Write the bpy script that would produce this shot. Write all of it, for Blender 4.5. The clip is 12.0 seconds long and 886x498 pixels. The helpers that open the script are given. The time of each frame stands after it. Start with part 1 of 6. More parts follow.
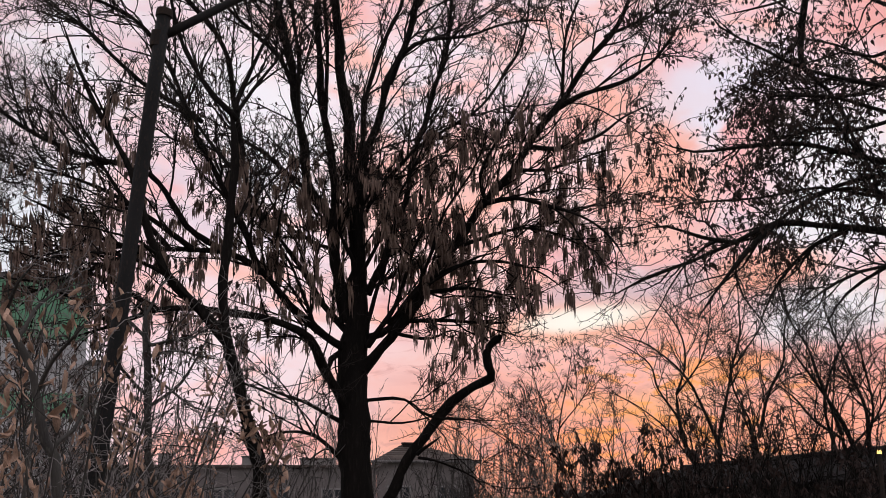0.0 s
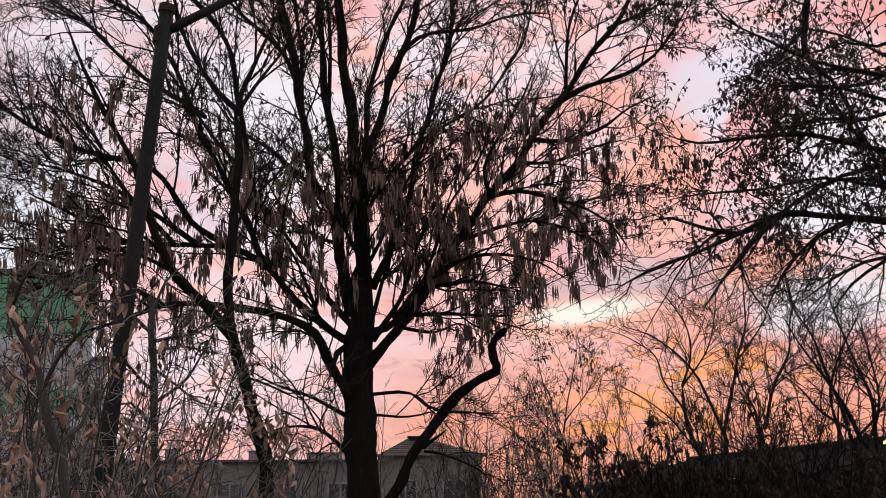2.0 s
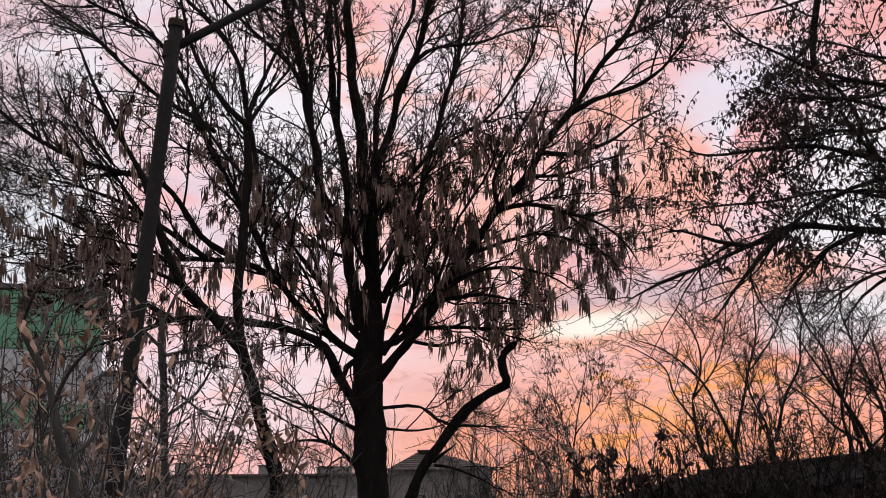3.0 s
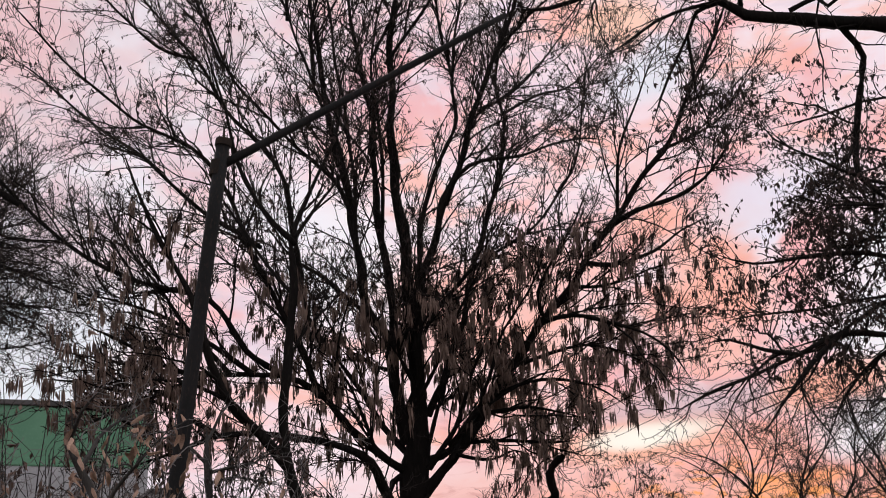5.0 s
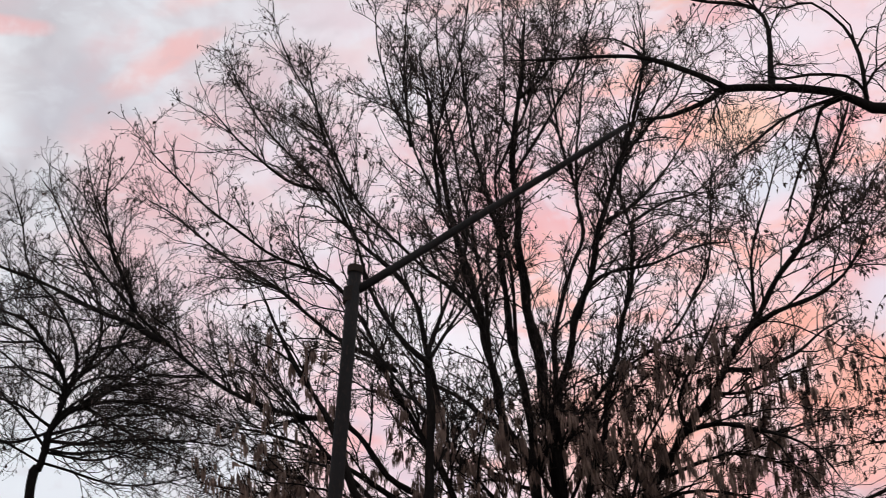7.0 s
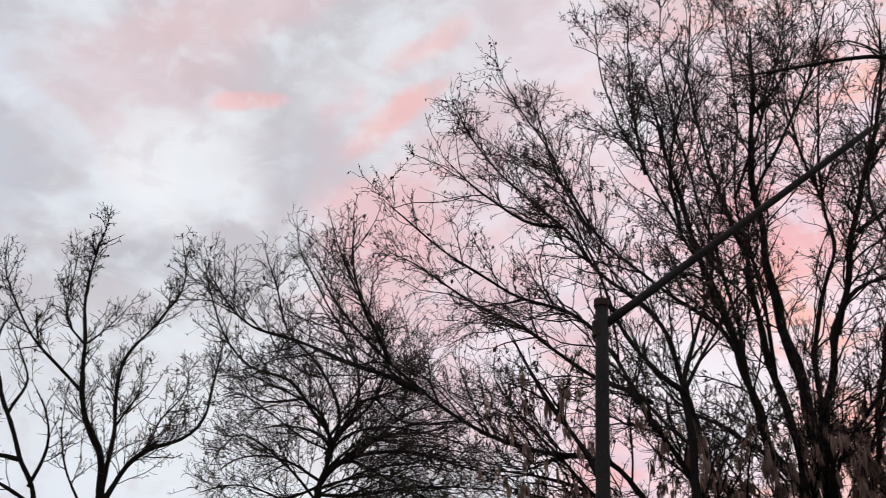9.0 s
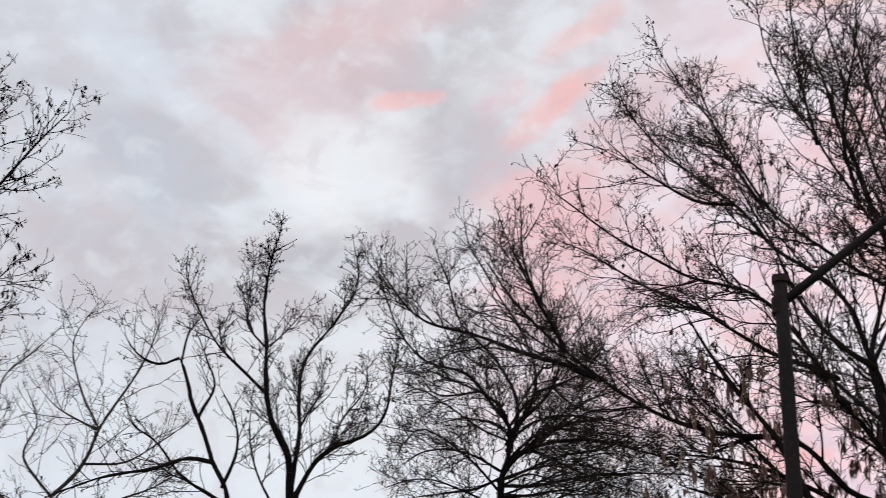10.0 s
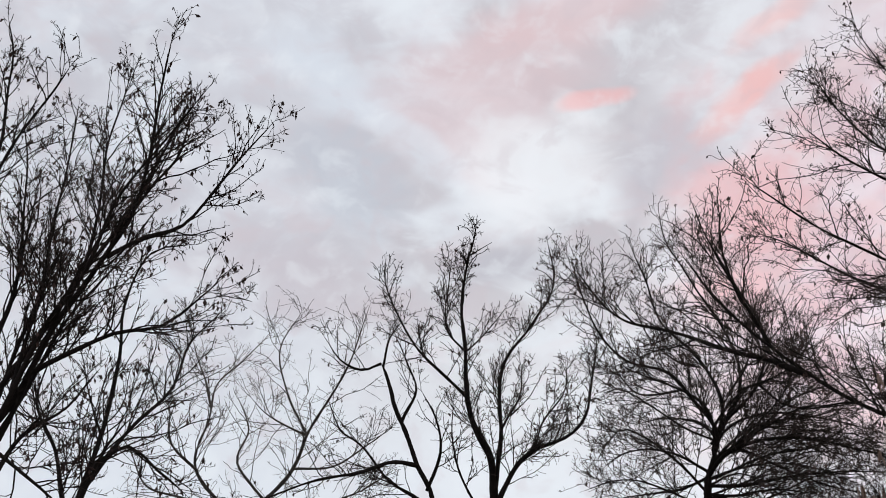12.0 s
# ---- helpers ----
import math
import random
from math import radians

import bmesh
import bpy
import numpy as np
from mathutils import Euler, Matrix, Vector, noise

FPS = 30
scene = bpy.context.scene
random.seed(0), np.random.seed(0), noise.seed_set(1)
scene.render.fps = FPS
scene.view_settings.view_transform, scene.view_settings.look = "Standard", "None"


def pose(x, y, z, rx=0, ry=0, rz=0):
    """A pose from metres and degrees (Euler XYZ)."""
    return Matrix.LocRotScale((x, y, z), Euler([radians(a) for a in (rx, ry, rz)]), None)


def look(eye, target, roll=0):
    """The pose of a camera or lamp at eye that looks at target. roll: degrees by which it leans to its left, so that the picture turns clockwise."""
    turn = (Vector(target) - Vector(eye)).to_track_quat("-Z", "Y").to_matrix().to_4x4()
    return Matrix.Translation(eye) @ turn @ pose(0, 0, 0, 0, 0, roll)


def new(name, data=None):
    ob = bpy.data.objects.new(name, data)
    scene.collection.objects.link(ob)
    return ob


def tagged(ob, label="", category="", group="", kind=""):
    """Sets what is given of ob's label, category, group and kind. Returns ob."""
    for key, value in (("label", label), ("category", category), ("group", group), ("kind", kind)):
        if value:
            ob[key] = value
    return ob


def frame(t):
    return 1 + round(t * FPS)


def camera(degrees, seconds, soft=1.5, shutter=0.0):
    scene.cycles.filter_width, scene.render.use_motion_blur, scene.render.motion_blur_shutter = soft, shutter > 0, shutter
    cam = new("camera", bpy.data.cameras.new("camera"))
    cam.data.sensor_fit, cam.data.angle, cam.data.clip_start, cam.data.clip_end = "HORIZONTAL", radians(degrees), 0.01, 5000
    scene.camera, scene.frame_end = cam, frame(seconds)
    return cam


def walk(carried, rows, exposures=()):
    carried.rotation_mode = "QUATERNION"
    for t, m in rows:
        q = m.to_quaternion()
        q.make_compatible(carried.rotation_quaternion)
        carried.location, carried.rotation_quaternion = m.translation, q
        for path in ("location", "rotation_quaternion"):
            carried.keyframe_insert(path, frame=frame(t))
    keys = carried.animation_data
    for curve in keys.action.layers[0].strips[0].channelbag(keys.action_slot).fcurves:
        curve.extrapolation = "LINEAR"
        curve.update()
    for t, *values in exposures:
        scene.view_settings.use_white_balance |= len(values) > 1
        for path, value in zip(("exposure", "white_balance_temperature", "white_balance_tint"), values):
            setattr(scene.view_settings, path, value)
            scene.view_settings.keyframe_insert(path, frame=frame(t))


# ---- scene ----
cam = camera(38.4, 12.0, soft=0.75, shutter=0.25)
EYE = 1.6
# seconds, sideways drift in metres, yaw, pitch, lean to the right in degrees
ROWS = [
    (0.0, 0.000, 0.00, 12.50, 0.00),
    (0.5, 0.000, -0.05, 12.21, 0.10),
    (1.0, 0.000, -0.01, 12.11, 0.22),
    (1.5, 0.000, 0.07, 12.12, 0.32),
    (2.0, 0.000, 0.21, 12.21, 0.41),
    (2.5, -0.001, 0.37, 12.37, 0.47),
    (4.5, -0.004, 2.02, 16.20, 0.71),
    (5.0, -0.006, 2.63, 17.90, 0.80),
    (5.5, -0.007, 3.32, 19.52, 0.97),
    (6.0, -0.009, 4.37, 20.98, 1.17),
    (6.5, -0.013, 6.13, 22.21, 1.57),
    (7.0, -0.018, 8.75, 23.32, 2.00),
    (7.5, -0.025, 12.01, 24.20, 2.41),
    (9.5, -0.051, 24.18, 25.43, 2.44),
    (10.0, -0.061, 28.80, 25.31, 2.40),
    (10.5, -0.069, 32.98, 25.18, 2.08),
    (11.0, -0.075, 35.62, 25.08, 1.55),
    (11.5, -0.078, 37.19, 25.26, 0.92),
    (12.0, -0.081, 38.42, 25.61, 0.45),
]
walk(cam, [(t, pose(x, 0, EYE, 0, 0, yaw) @ pose(0, 0, 0, 90 + pitch) @ pose(0, 0, 0, 0, 0, -lean))
           for t, x, yaw, pitch, lean in ROWS])

# ---- sky and light ----
SUN_AZIMUTH, SUN_HEIGHT = 9.0, 3.0


def lin(r, g, b):
    """Linear colour from 0..255 display values."""
    return tuple(((c / 255 + 0.055) / 1.055) ** 2.4 if c > 10 else c / 3295 for c in (r, g, b)) + (1.0,)


class Graph:
    """Short calls for a node tree."""

    def __init__(self, tree):
        self.tree = tree

    def node(self, kind, **props):
        n = self.tree.nodes.new(kind)
        for key, value in props.items():
            setattr(n, key, value)
        return n

    def put(self, socket, value):
        if isinstance(value, bpy.types.NodeSocket):
            self.tree.links.new(value, socket)
        else:
            socket.default_value = value

    def math(self, op, a, b=0.0, c=0.0, clamp=False):
        n = self.node("ShaderNodeMath", operation=op, use_clamp=clamp)
        for s, v in zip(n.inputs, (a, b, c)):
            self.put(s, v)
        return n.outputs[0]

    def span(self, v, lo, hi, a=0.0, b=1.0, smooth=True):
        n = self.node("ShaderNodeMapRange", interpolation_type="SMOOTHSTEP" if smooth else "LINEAR")
        for s, x in zip(n.inputs, (v, lo, hi, a, b)):
            self.put(s, x)
        return n.outputs[0]

    def mix(self, f, a, b, kind="MIX"):
        n = self.node("ShaderNodeMix", data_type="RGBA", blend_type=kind)
        self.put(n.inputs[0], f), self.put(n.inputs[6], a), self.put(n.inputs[7], b)
        return n.outputs[2]

    def noise(self, vec, scale, detail=4.0, rough=0.55, distort=0.0):
        n = self.node("ShaderNodeTexNoise")
        self.put(n.inputs["Vector"], vec)
        n.inputs["Scale"].default_value, n.inputs["Detail"].default_value = scale, detail
        n.inputs["Roughness"].default_value, n.inputs["Distortion"].default_value = rough, distort
        return n.outputs[0]

    def mapped(self, vec, scale=(1, 1, 1), place=(0, 0, 0), turn=(0, 0, 0)):
        n = self.node("ShaderNodeMapping")
        self.put(n.inputs["Vector"], vec)
        n.inputs["Scale"].default_value, n.inputs["Location"].default_value = scale, place
        n.inputs["Rotation"].default_value = [radians(a) for a in turn]
        return n.outputs[0]


world = bpy.data.worlds.new("dusk_sky")
scene.world = world
world.use_nodes = True
world.node_tree.nodes.clear()
g = Graph(world.node_tree)
ray = g.node("ShaderNodeTexCoord").outputs["Generated"]
axes = g.node("ShaderNodeSeparateXYZ")
g.put(axes.inputs[0], ray)
X, Y, Z = axes.outputs
height = g.math("DEGREES", g.math("ARCSINE", Z))
round_ = g.math("DEGREES", g.math("ARCTAN2", X, Y))
glow_dir = Vector((math.sin(radians(SUN_AZIMUTH)), math.cos(radians(SUN_AZIMUTH)), 0.05)).normalized()
dot = g.node("ShaderNodeVectorMath", operation="DOT_PRODUCT")
g.put(dot.inputs[0], ray)
dot.inputs[1].default_value = glow_dir
near = dot.outputs["Value"]

broad = g.noise(g.mapped(ray, (1, 1, 1.7), (2.1, 0.3, 0.6)), 5.5, 3, 0.5, 0.5)
mid = g.noise(g.mapped(ray, (1, 1, 1.6), (0.4, 5.1, 1.3)), 11.0, 3, 0.5, 0.4)
streak = g.noise(g.mapped(ray, (1, 1, 3.2), (3.0, 1.0, 0.0), (0, 8, 0)), 9.0, 4, 0.55, 0.7)
flame = g.noise(g.mapped(ray, (1, 1, 2.8), (7.0, 2.0, 0.0), (0, 6, 0)), 24.0, 5, 0.62, 1.3)
curl = g.noise(g.mapped(ray, (1, 1, 1.5), (1.0, 2.0, 3.0), (0, 25, 0)), 17.0, 4, 0.55, 0.6)

fleck = g.noise(g.mapped(ray, (1, 1, 1.3), (5.0, 1.5, 2.0), (0, 20, 0)), 31.0, 3, 0.5, 0.4)

# grey cloud away from the sunset, pink towards it
cold = g.mix(g.span(broad, 0.40, 0.66), lin(200, 197, 204), lin(222, 223, 230))
cold = g.mix(g.math("MULTIPLY", g.span(mid, 0.48, 0.66), 0.6), cold, lin(232, 239, 247))
cold = g.mix(g.math("MULTIPLY", g.span(curl, 0.50, 0.66), 0.45), cold, lin(233, 239, 246))
cold = g.mix(g.math("MULTIPLY", g.span(curl, 0.46, 0.30), 0.35), cold, lin(196, 192, 200))
cold = g.mix(g.math("MULTIPLY", g.span(streak, 0.50, 0.74), 0.32), cold, lin(226, 202, 206))
warm = g.mix(g.span(broad, 0.40, 0.58), lin(244, 184, 188), lin(248, 220, 228))
warm = g.mix(g.math("MULTIPLY", g.span(mid, 0.48, 0.64), 0.85), warm, lin(248, 232, 240))
warm = g.mix(g.math("MULTIPLY", g.span(streak, 0.50, 0.68), 0.75), warm, lin(252, 182, 164))
warm = g.mix(g.math("MULTIPLY", g.span(streak, 0.46, 0.33), 0.50), warm, lin(214, 196, 212))
warm = g.mix(g.math("MULTIPLY", g.span(curl, 0.52, 0.66), 0.50), warm, lin(243, 231, 243))
warm = g.mix(g.math("MULTIPLY", g.span(curl, 0.47, 0.32), 0.45), warm, lin(249, 186, 178))
cold = g.mix(g.math("MULTIPLY", g.span(height, 26.0, 15.0), 0.75), cold, lin(236, 241, 247))
cold = g.mix(g.math("MULTIPLY", g.span(near, 0.70, 0.84), 0.35), cold, lin(228, 198, 203))
base = g.mix(g.span(near, 0.74, 0.915), cold, warm)
veil = g.math("MULTIPLY", g.math("MULTIPLY", g.span(round_, -3.0, -14.0), g.span(height, 14.0, 21.0)), g.span(near, 0.72, 0.86))
base = g.mix(g.math("MULTIPLY", veil, 0.60), base, g.mix(g.span(mid, 0.42, 0.60), lin(234, 210, 222), lin(240, 232, 242)))
# cold white light low beyond the sunset
pale_low = g.math("MULTIPLY", g.span(round_, -12.0, -20.0), g.span(height, 20.0, 13.5))
base = g.mix(g.math("MULTIPLY", pale_low, 0.85), base, lin(230, 236, 244))

# salmon to orange low over the horizon
low = g.math("MULTIPLY", g.span(height, 13.5, 4.0), g.span(near, 0.945, 0.994))
base = g.mix(g.math("MULTIPLY", low, 0.90), base, g.mix(g.span(height, 9.0, 2.5), lin(245, 172, 156), lin(247, 160, 128)))
ash = g.math("MULTIPLY", g.span(flame, 0.49, 0.36), g.math("MULTIPLY", g.span(height, 14.5, 9.0), g.span(near, 0.95, 0.99)))
base = g.mix(g.math("MULTIPLY", ash, 0.75), base, lin(212, 156, 154))
fire = g.math("MULTIPLY", g.span(flame, 0.52, 0.62), g.math("MULTIPLY", g.span(height, 9.5, 6.5), g.math("MULTIPLY", g.span(round_, 3.0, 7.5), g.span(round_, 18.0, 14.0))))
base = g.mix(g.math("MULTIPLY", fire, 0.80), base, lin(254, 164, 84))


def gap(colour, azimuth, elevation, wide, tall, slope, amount, under, ragged=3.0):
    """A bright rift or a darker bank among the clouds."""
    a = g.math("SUBTRACT", round_, azimuth)
    e = g.math("SUBTRACT", g.math("SUBTRACT", height, elevation), g.math("MULTIPLY", a, slope))
    e = g.math("ADD", e, g.math("MULTIPLY", g.math("SUBTRACT", mid, 0.5), tall * (1.0 + ragged)))
    r = g.math("ADD", g.math("MULTIPLY", g.math("SUBTRACT", curl, 0.5), ragged), g.math("POWER", g.math("ABSOLUTE", g.math("DIVIDE", a, wide)), 2.0))
    r = g.math("ADD", r, g.math("POWER", g.math("ABSOLUTE", g.math("DIVIDE", e, tall)), 2.0))
    return g.mix(g.math("MULTIPLY", g.span(r, 2.6, 0.0), amount), under, colour)


# round the sunset
base = gap(lin(250, 188, 174), 0.5, 14.5, 4.6, 2.8, 0.0, 0.7, base)
base = gap(lin(250, 176, 154), 9.5, 16.0, 2.4, 3.0, 0.0, 0.75, base)
base = gap(lin(210, 186, 196), 8.3, 10.6, 3.6, 0.75, 0.05, 0.85, base, 1.5)
base = gap(lin(253, 192, 160), 6.2, 9.2, 3.4, 0.8, 0.10, 0.55, base, 0.8)
base = gap(lin(255, 248, 238), 6.4, 9.35, 2.3, 0.42, 0.10, 1.0, base, 0.3)
base = gap(lin(240, 240, 248), 17.3, 9.4, 3.2, 1.1, 0.05, 0.9, base, 2.0)
base = gap(lin(242, 242, 250), 18.3, 14.2, 3.0, 2.4, 0.0, 0.85, base)
base = gap(lin(232, 230, 246), 12.6, 19.4, 2.8, 1.2, 0.2, 0.8, base)
base = gap(lin(238, 148, 138), 20.0, 21.4, 2.6, 1.3, 0.0, 0.75, base, 2.0)
base = gap(lin(250, 176, 140), 14.4, 11.0, 2.4, 0.6, 0.15, 0.6, base)
base = gap(lin(252, 164, 100), 12.6, 7.0, 2.0, 0.40, 0.15, 0.65, base, 2.0)
base = gap(lin(253, 176, 108), 8.6, 5.4, 3.0, 0.6, 0.1, 0.4, base, 2.0)
base = gap(lin(246, 242, 250), -9.0, 18.4, 3.6, 2.0, 0.0, 0.9, base)
base = gap(lin(246, 236, 244), -6.4, 16.2, 1.6, 1.4, 0.0, 0.5, base)
base = gap(lin(244, 216, 222), -8.0, 5.4, 4.0, 1.1, 0.0, 0.7, base, 1.5)
base = gap(lin(226, 232, 244), 7.5, 25.2, 2.0, 1.0, 0.3, 0.8, base, 2.0)
base = gap(lin(252, 204, 178), 6.2, 27.6, 1.6, 0.9, 0.0, 0.8, base, 2.0)
# the colder side
base = gap(lin(224, 200, 205), -36.5, 33.0, 5.0, 2.4, 0.1, 0.6, base, 2.6)
base = gap(lin(228, 200, 204), -30.5, 36.2, 4.5, 1.4, 0.2, 0.6, base, 2.6)
base = gap(lin(194, 191, 201), -26.4, 29.3, 2.6, 1.2, 0.3, 0.7, base, 2.6)
base = gap(lin(238, 192, 196), -23.4, 26.4, 2.8, 3.6, 0.0, 0.7, base, 2.6)
base = gap(lin(244, 246, 251), -33.8, 29.4, 3.2, 1.9, -0.15, 0.75, base, 2.6)
base = gap(lin(224, 232, 242), -44.4, 32.9, 3.0, 1.4, -0.35, 0.75, base, 2.6)
base = gap(lin(226, 232, 241), -39.8, 30.3, 2.2, 1.0, -0.5, 0.6, base, 2.6)
base = gap(lin(189, 195, 206), -43.2, 28.6, 2.4, 1.5, -0.3, 0.7, base, 2.6)
base = gap(lin(200, 189, 195), -45.4, 24.3, 3.6, 1.5, -0.25, 0.75, base, 2.6)
base = gap(lin(194, 195, 205), -35.2, 24.6, 2.2, 0.9, 0.1, 0.7, base, 2.6)
base = gap(lin(249, 190, 190), -30.3, 31.9, 1.5, 0.40, 0.1, 0.62, base, 2.4)
base = gap(lin(249, 188, 184), -22.7, 31.5, 2.1, 0.60, 0.5, 0.62, base, 2.6)
base = gap(lin(247, 192, 188), -20.8, 34.5, 2.0, 0.55, 0.4, 0.55, base, 2.6)

base = g.mix(g.math("MULTIPLY", g.span(round_, -35.0, -48.0), 0.35), base, lin(203, 210, 223))
# small soft flecks of lighter and rosier cloud
away = g.span(near, 0.93, 0.84)
base = g.mix(g.math("MULTIPLY", g.math("MULTIPLY", g.span(fleck, 0.50, 0.70), away), 0.32), base, lin(236, 242, 248))
base = g.mix(g.math("MULTIPLY", g.math("MULTIPLY", g.span(fleck, 0.48, 0.30), away), 0.30), base, lin(206, 194, 201))

# the eastern half of the dusk sky is dim and blue-grey
base = g.mix(g.span(near, 0.35, -0.6), base, lin(204, 201, 209))
clear = g.node("ShaderNodeTexSky", sky_type="NISHITA", sun_disc=False, sun_elevation=radians(SUN_HEIGHT),
               sun_rotation=radians(SUN_AZIMUTH))
sky_out = g.mix(0.002, base, clear.outputs[0], "ADD")
back = g.node("ShaderNodeBackground")
g.put(back.inputs[0], sky_out)
back.inputs[1].default_value = 1.0
g.put(g.node("ShaderNodeOutputWorld").inputs[0], back.outputs[0])

sun = new("sun", bpy.data.lights.new("sun", "SUN"))
sun.data.energy, sun.data.angle, sun.data.color = 0.5, radians(14), (1.0, 0.62, 0.42)
sun.matrix_world = look((0, 0, 30), (-math.sin(radians(SUN_AZIMUTH)) * 100, -math.cos(radians(SUN_AZIMUTH)) * 100, 24))
scene.view_settings.exposure = 0.0


# ---- materials ----
def material(name, colour, rough=0.9, second=None, scale=4.0, third=None, fine=60.0, bump=0.4, stretch=(1, 1, 1), vary=0.0,
             metal=0.0, depth=0.01, spec=0.25):
    """Two scales of colour variation with relief, in metres."""
    m = bpy.data.materials.new(name)
    m.use_nodes = True
    q = Graph(m.node_tree)
    bsdf = m.node_tree.nodes["Principled BSDF"]
    at = q.mapped(q.node("ShaderNodeTexCoord").outputs["Object"], stretch)
    big, small = q.noise(at, scale, 5, 0.6, 0.3), q.noise(at, fine, 4, 0.6)
    col = q.mix(q.span(big, 0.38, 0.64), (*colour, 1), (*(second or [c * 0.6 for c in colour]), 1))
    col = q.mix(q.math("MULTIPLY", q.span(small, 0.5, 0.72), 0.7), col, (*(third or [min(1, c * 1.5) for c in colour]), 1))
    if vary:
        rnd = q.node("ShaderNodeObjectInfo").outputs["Random"]
        isl = q.node("ShaderNodeNewGeometry").outputs["Random Per Island"]
        f = q.span(q.math("FRACT", q.math("ADD", rnd, isl)), 0, 1, 1 - vary, 1 + vary, False)
        grey = q.node("ShaderNodeCombineColor")
        for s in grey.inputs:
            q.put(s, f)
        col = q.mix(1.0, col, grey.outputs[0], "MULTIPLY")
    q.put(bsdf.inputs["Base Color"], col)
    q.put(bsdf.inputs["Roughness"], q.span(small, 0.3, 0.7, rough - 0.08, min(1, rough + 0.08)))
    bsdf.inputs["Metallic"].default_value = metal
    bsdf.inputs["Specular IOR Level"].default_value = spec
    b = q.node("ShaderNodeBump")
    b.inputs["Strength"].default_value, b.inputs["Distance"].default_value = bump, depth
    q.put(b.inputs["Height"], q.math("ADD", small, q.math("MULTIPLY", big, 0.6)))
    q.put(bsdf.inputs["Normal"], b.outputs[0])
    return m


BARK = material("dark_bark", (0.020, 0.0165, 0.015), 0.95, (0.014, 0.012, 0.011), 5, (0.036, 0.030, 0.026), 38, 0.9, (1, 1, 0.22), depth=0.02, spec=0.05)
BARK_GREY = material("grey_bark", (0.075, 0.066, 0.060), 0.92, (0.045, 0.040, 0.038), 6, (0.13, 0.12, 0.10), 45, 0.8, (1, 1, 0.3), depth=0.015)
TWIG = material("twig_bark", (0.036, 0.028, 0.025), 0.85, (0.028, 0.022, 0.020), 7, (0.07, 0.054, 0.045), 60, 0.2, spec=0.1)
TWIG_GREY = material("grey_twig_bark", (0.085, 0.072, 0.066), 0.85, (0.055, 0.046, 0.043), 7, (0.13, 0.11, 0.10), 60, 0.2)
SEED = material("dry_seed", (0.25, 0.165, 0.13), 0.85, (0.16, 0.105, 0.086), 9, (0.34, 0.24, 0.19), 70, 0.3, vary=0.35, depth=0.004)
DRY_LEAF = material("dry_leaf", (0.50, 0.315, 0.225), 0.8, (0.35, 0.215, 0.158), 14, (0.60, 0.42, 0.31), 80, 0.4, vary=0.35, depth=0.004)
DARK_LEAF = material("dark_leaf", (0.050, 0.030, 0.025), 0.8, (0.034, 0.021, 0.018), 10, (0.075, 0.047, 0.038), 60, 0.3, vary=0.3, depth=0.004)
STEEL = material("weathered_steel", (0.026, 0.0235, 0.024), 0.8, (0.019, 0.018, 0.018), 3.5, (0.055, 0.041, 0.035), 55, 0.35, (1, 1, 0.4), depth=0.003, spec=0.15)
RUST = material("rusty_steel", (0.045, 0.032, 0.026), 0.85, (0.032, 0.027, 0.025), 5, (0.075, 0.048, 0.032), 60, 0.4, depth=0.003, spec=0.1)
SOIL = material("winter_ground", (0.085, 0.070, 0.048), 0.95, (0.06, 0.056, 0.034), 0.35, (0.13, 0.11, 0.075), 9, 0.8, depth=0.05)
CONCRETE = material("grey_concrete", (0.30, 0.275, 0.265), 0.9, (0.22, 0.20, 0.195), 0.8, (0.36, 0.33, 0.31), 22, 0.4)
JOINT = material("dark_joint", (0.15, 0.135, 0.13), 0.95, (0.11, 0.10, 0.098), 2, None, 30, 0.3)
SHINGLE = material("dark_roofing", (0.105, 0.078, 0.068), 0.85, (0.075, 0.056, 0.05), 1.2, (0.145, 0.108, 0.092), 16, 0.4, vary=0.25)
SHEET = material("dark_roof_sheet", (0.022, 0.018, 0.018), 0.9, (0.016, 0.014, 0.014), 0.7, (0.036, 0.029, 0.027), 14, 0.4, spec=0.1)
PLASTER = material("pale_plaster", (0.60, 0.58, 0.58), 0.9, (0.50, 0.485, 0.49), 0.6, (0.66, 0.645, 0.635), 18, 0.3)
GREEN = material("green_cladding", (0.20, 0.42, 0.26), 0.7, (0.17, 0.37, 0.23), 0.5, (0.24, 0.46, 0.295), 12, 0.15)
PALE_TWIG = material("pale_twig_bark", (0.30, 0.26, 0.25), 0.85, (0.205, 0.176, 0.17), 5, (0.38, 0.335, 0.325), 60, 0.2)
GREY_WALL = material("grey_plaster", (0.24, 0.208, 0.20), 0.92, (0.18, 0.157, 0.152), 0.5, (0.29, 0.254, 0.242), 16, 0.35)
PAINT = material("worn_paint", (0.36, 0.335, 0.32), 0.7, (0.28, 0.26, 0.25), 2.0, (0.42, 0.39, 0.375), 30, 0.2)
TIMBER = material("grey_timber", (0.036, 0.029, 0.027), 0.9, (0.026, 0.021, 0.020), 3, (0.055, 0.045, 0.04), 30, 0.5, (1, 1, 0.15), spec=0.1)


def glass(name, tint):
    m = bpy.data.materials.new(name)
    m.use_nodes = True
    b = m.node_tree.nodes["Principled BSDF"]
    b.inputs["Base Color"].default_value = (*tint, 1)
    b.inputs["Roughness"].default_value = 0.06
    b.inputs["Specular IOR Level"].default_value = 0.7
    return m


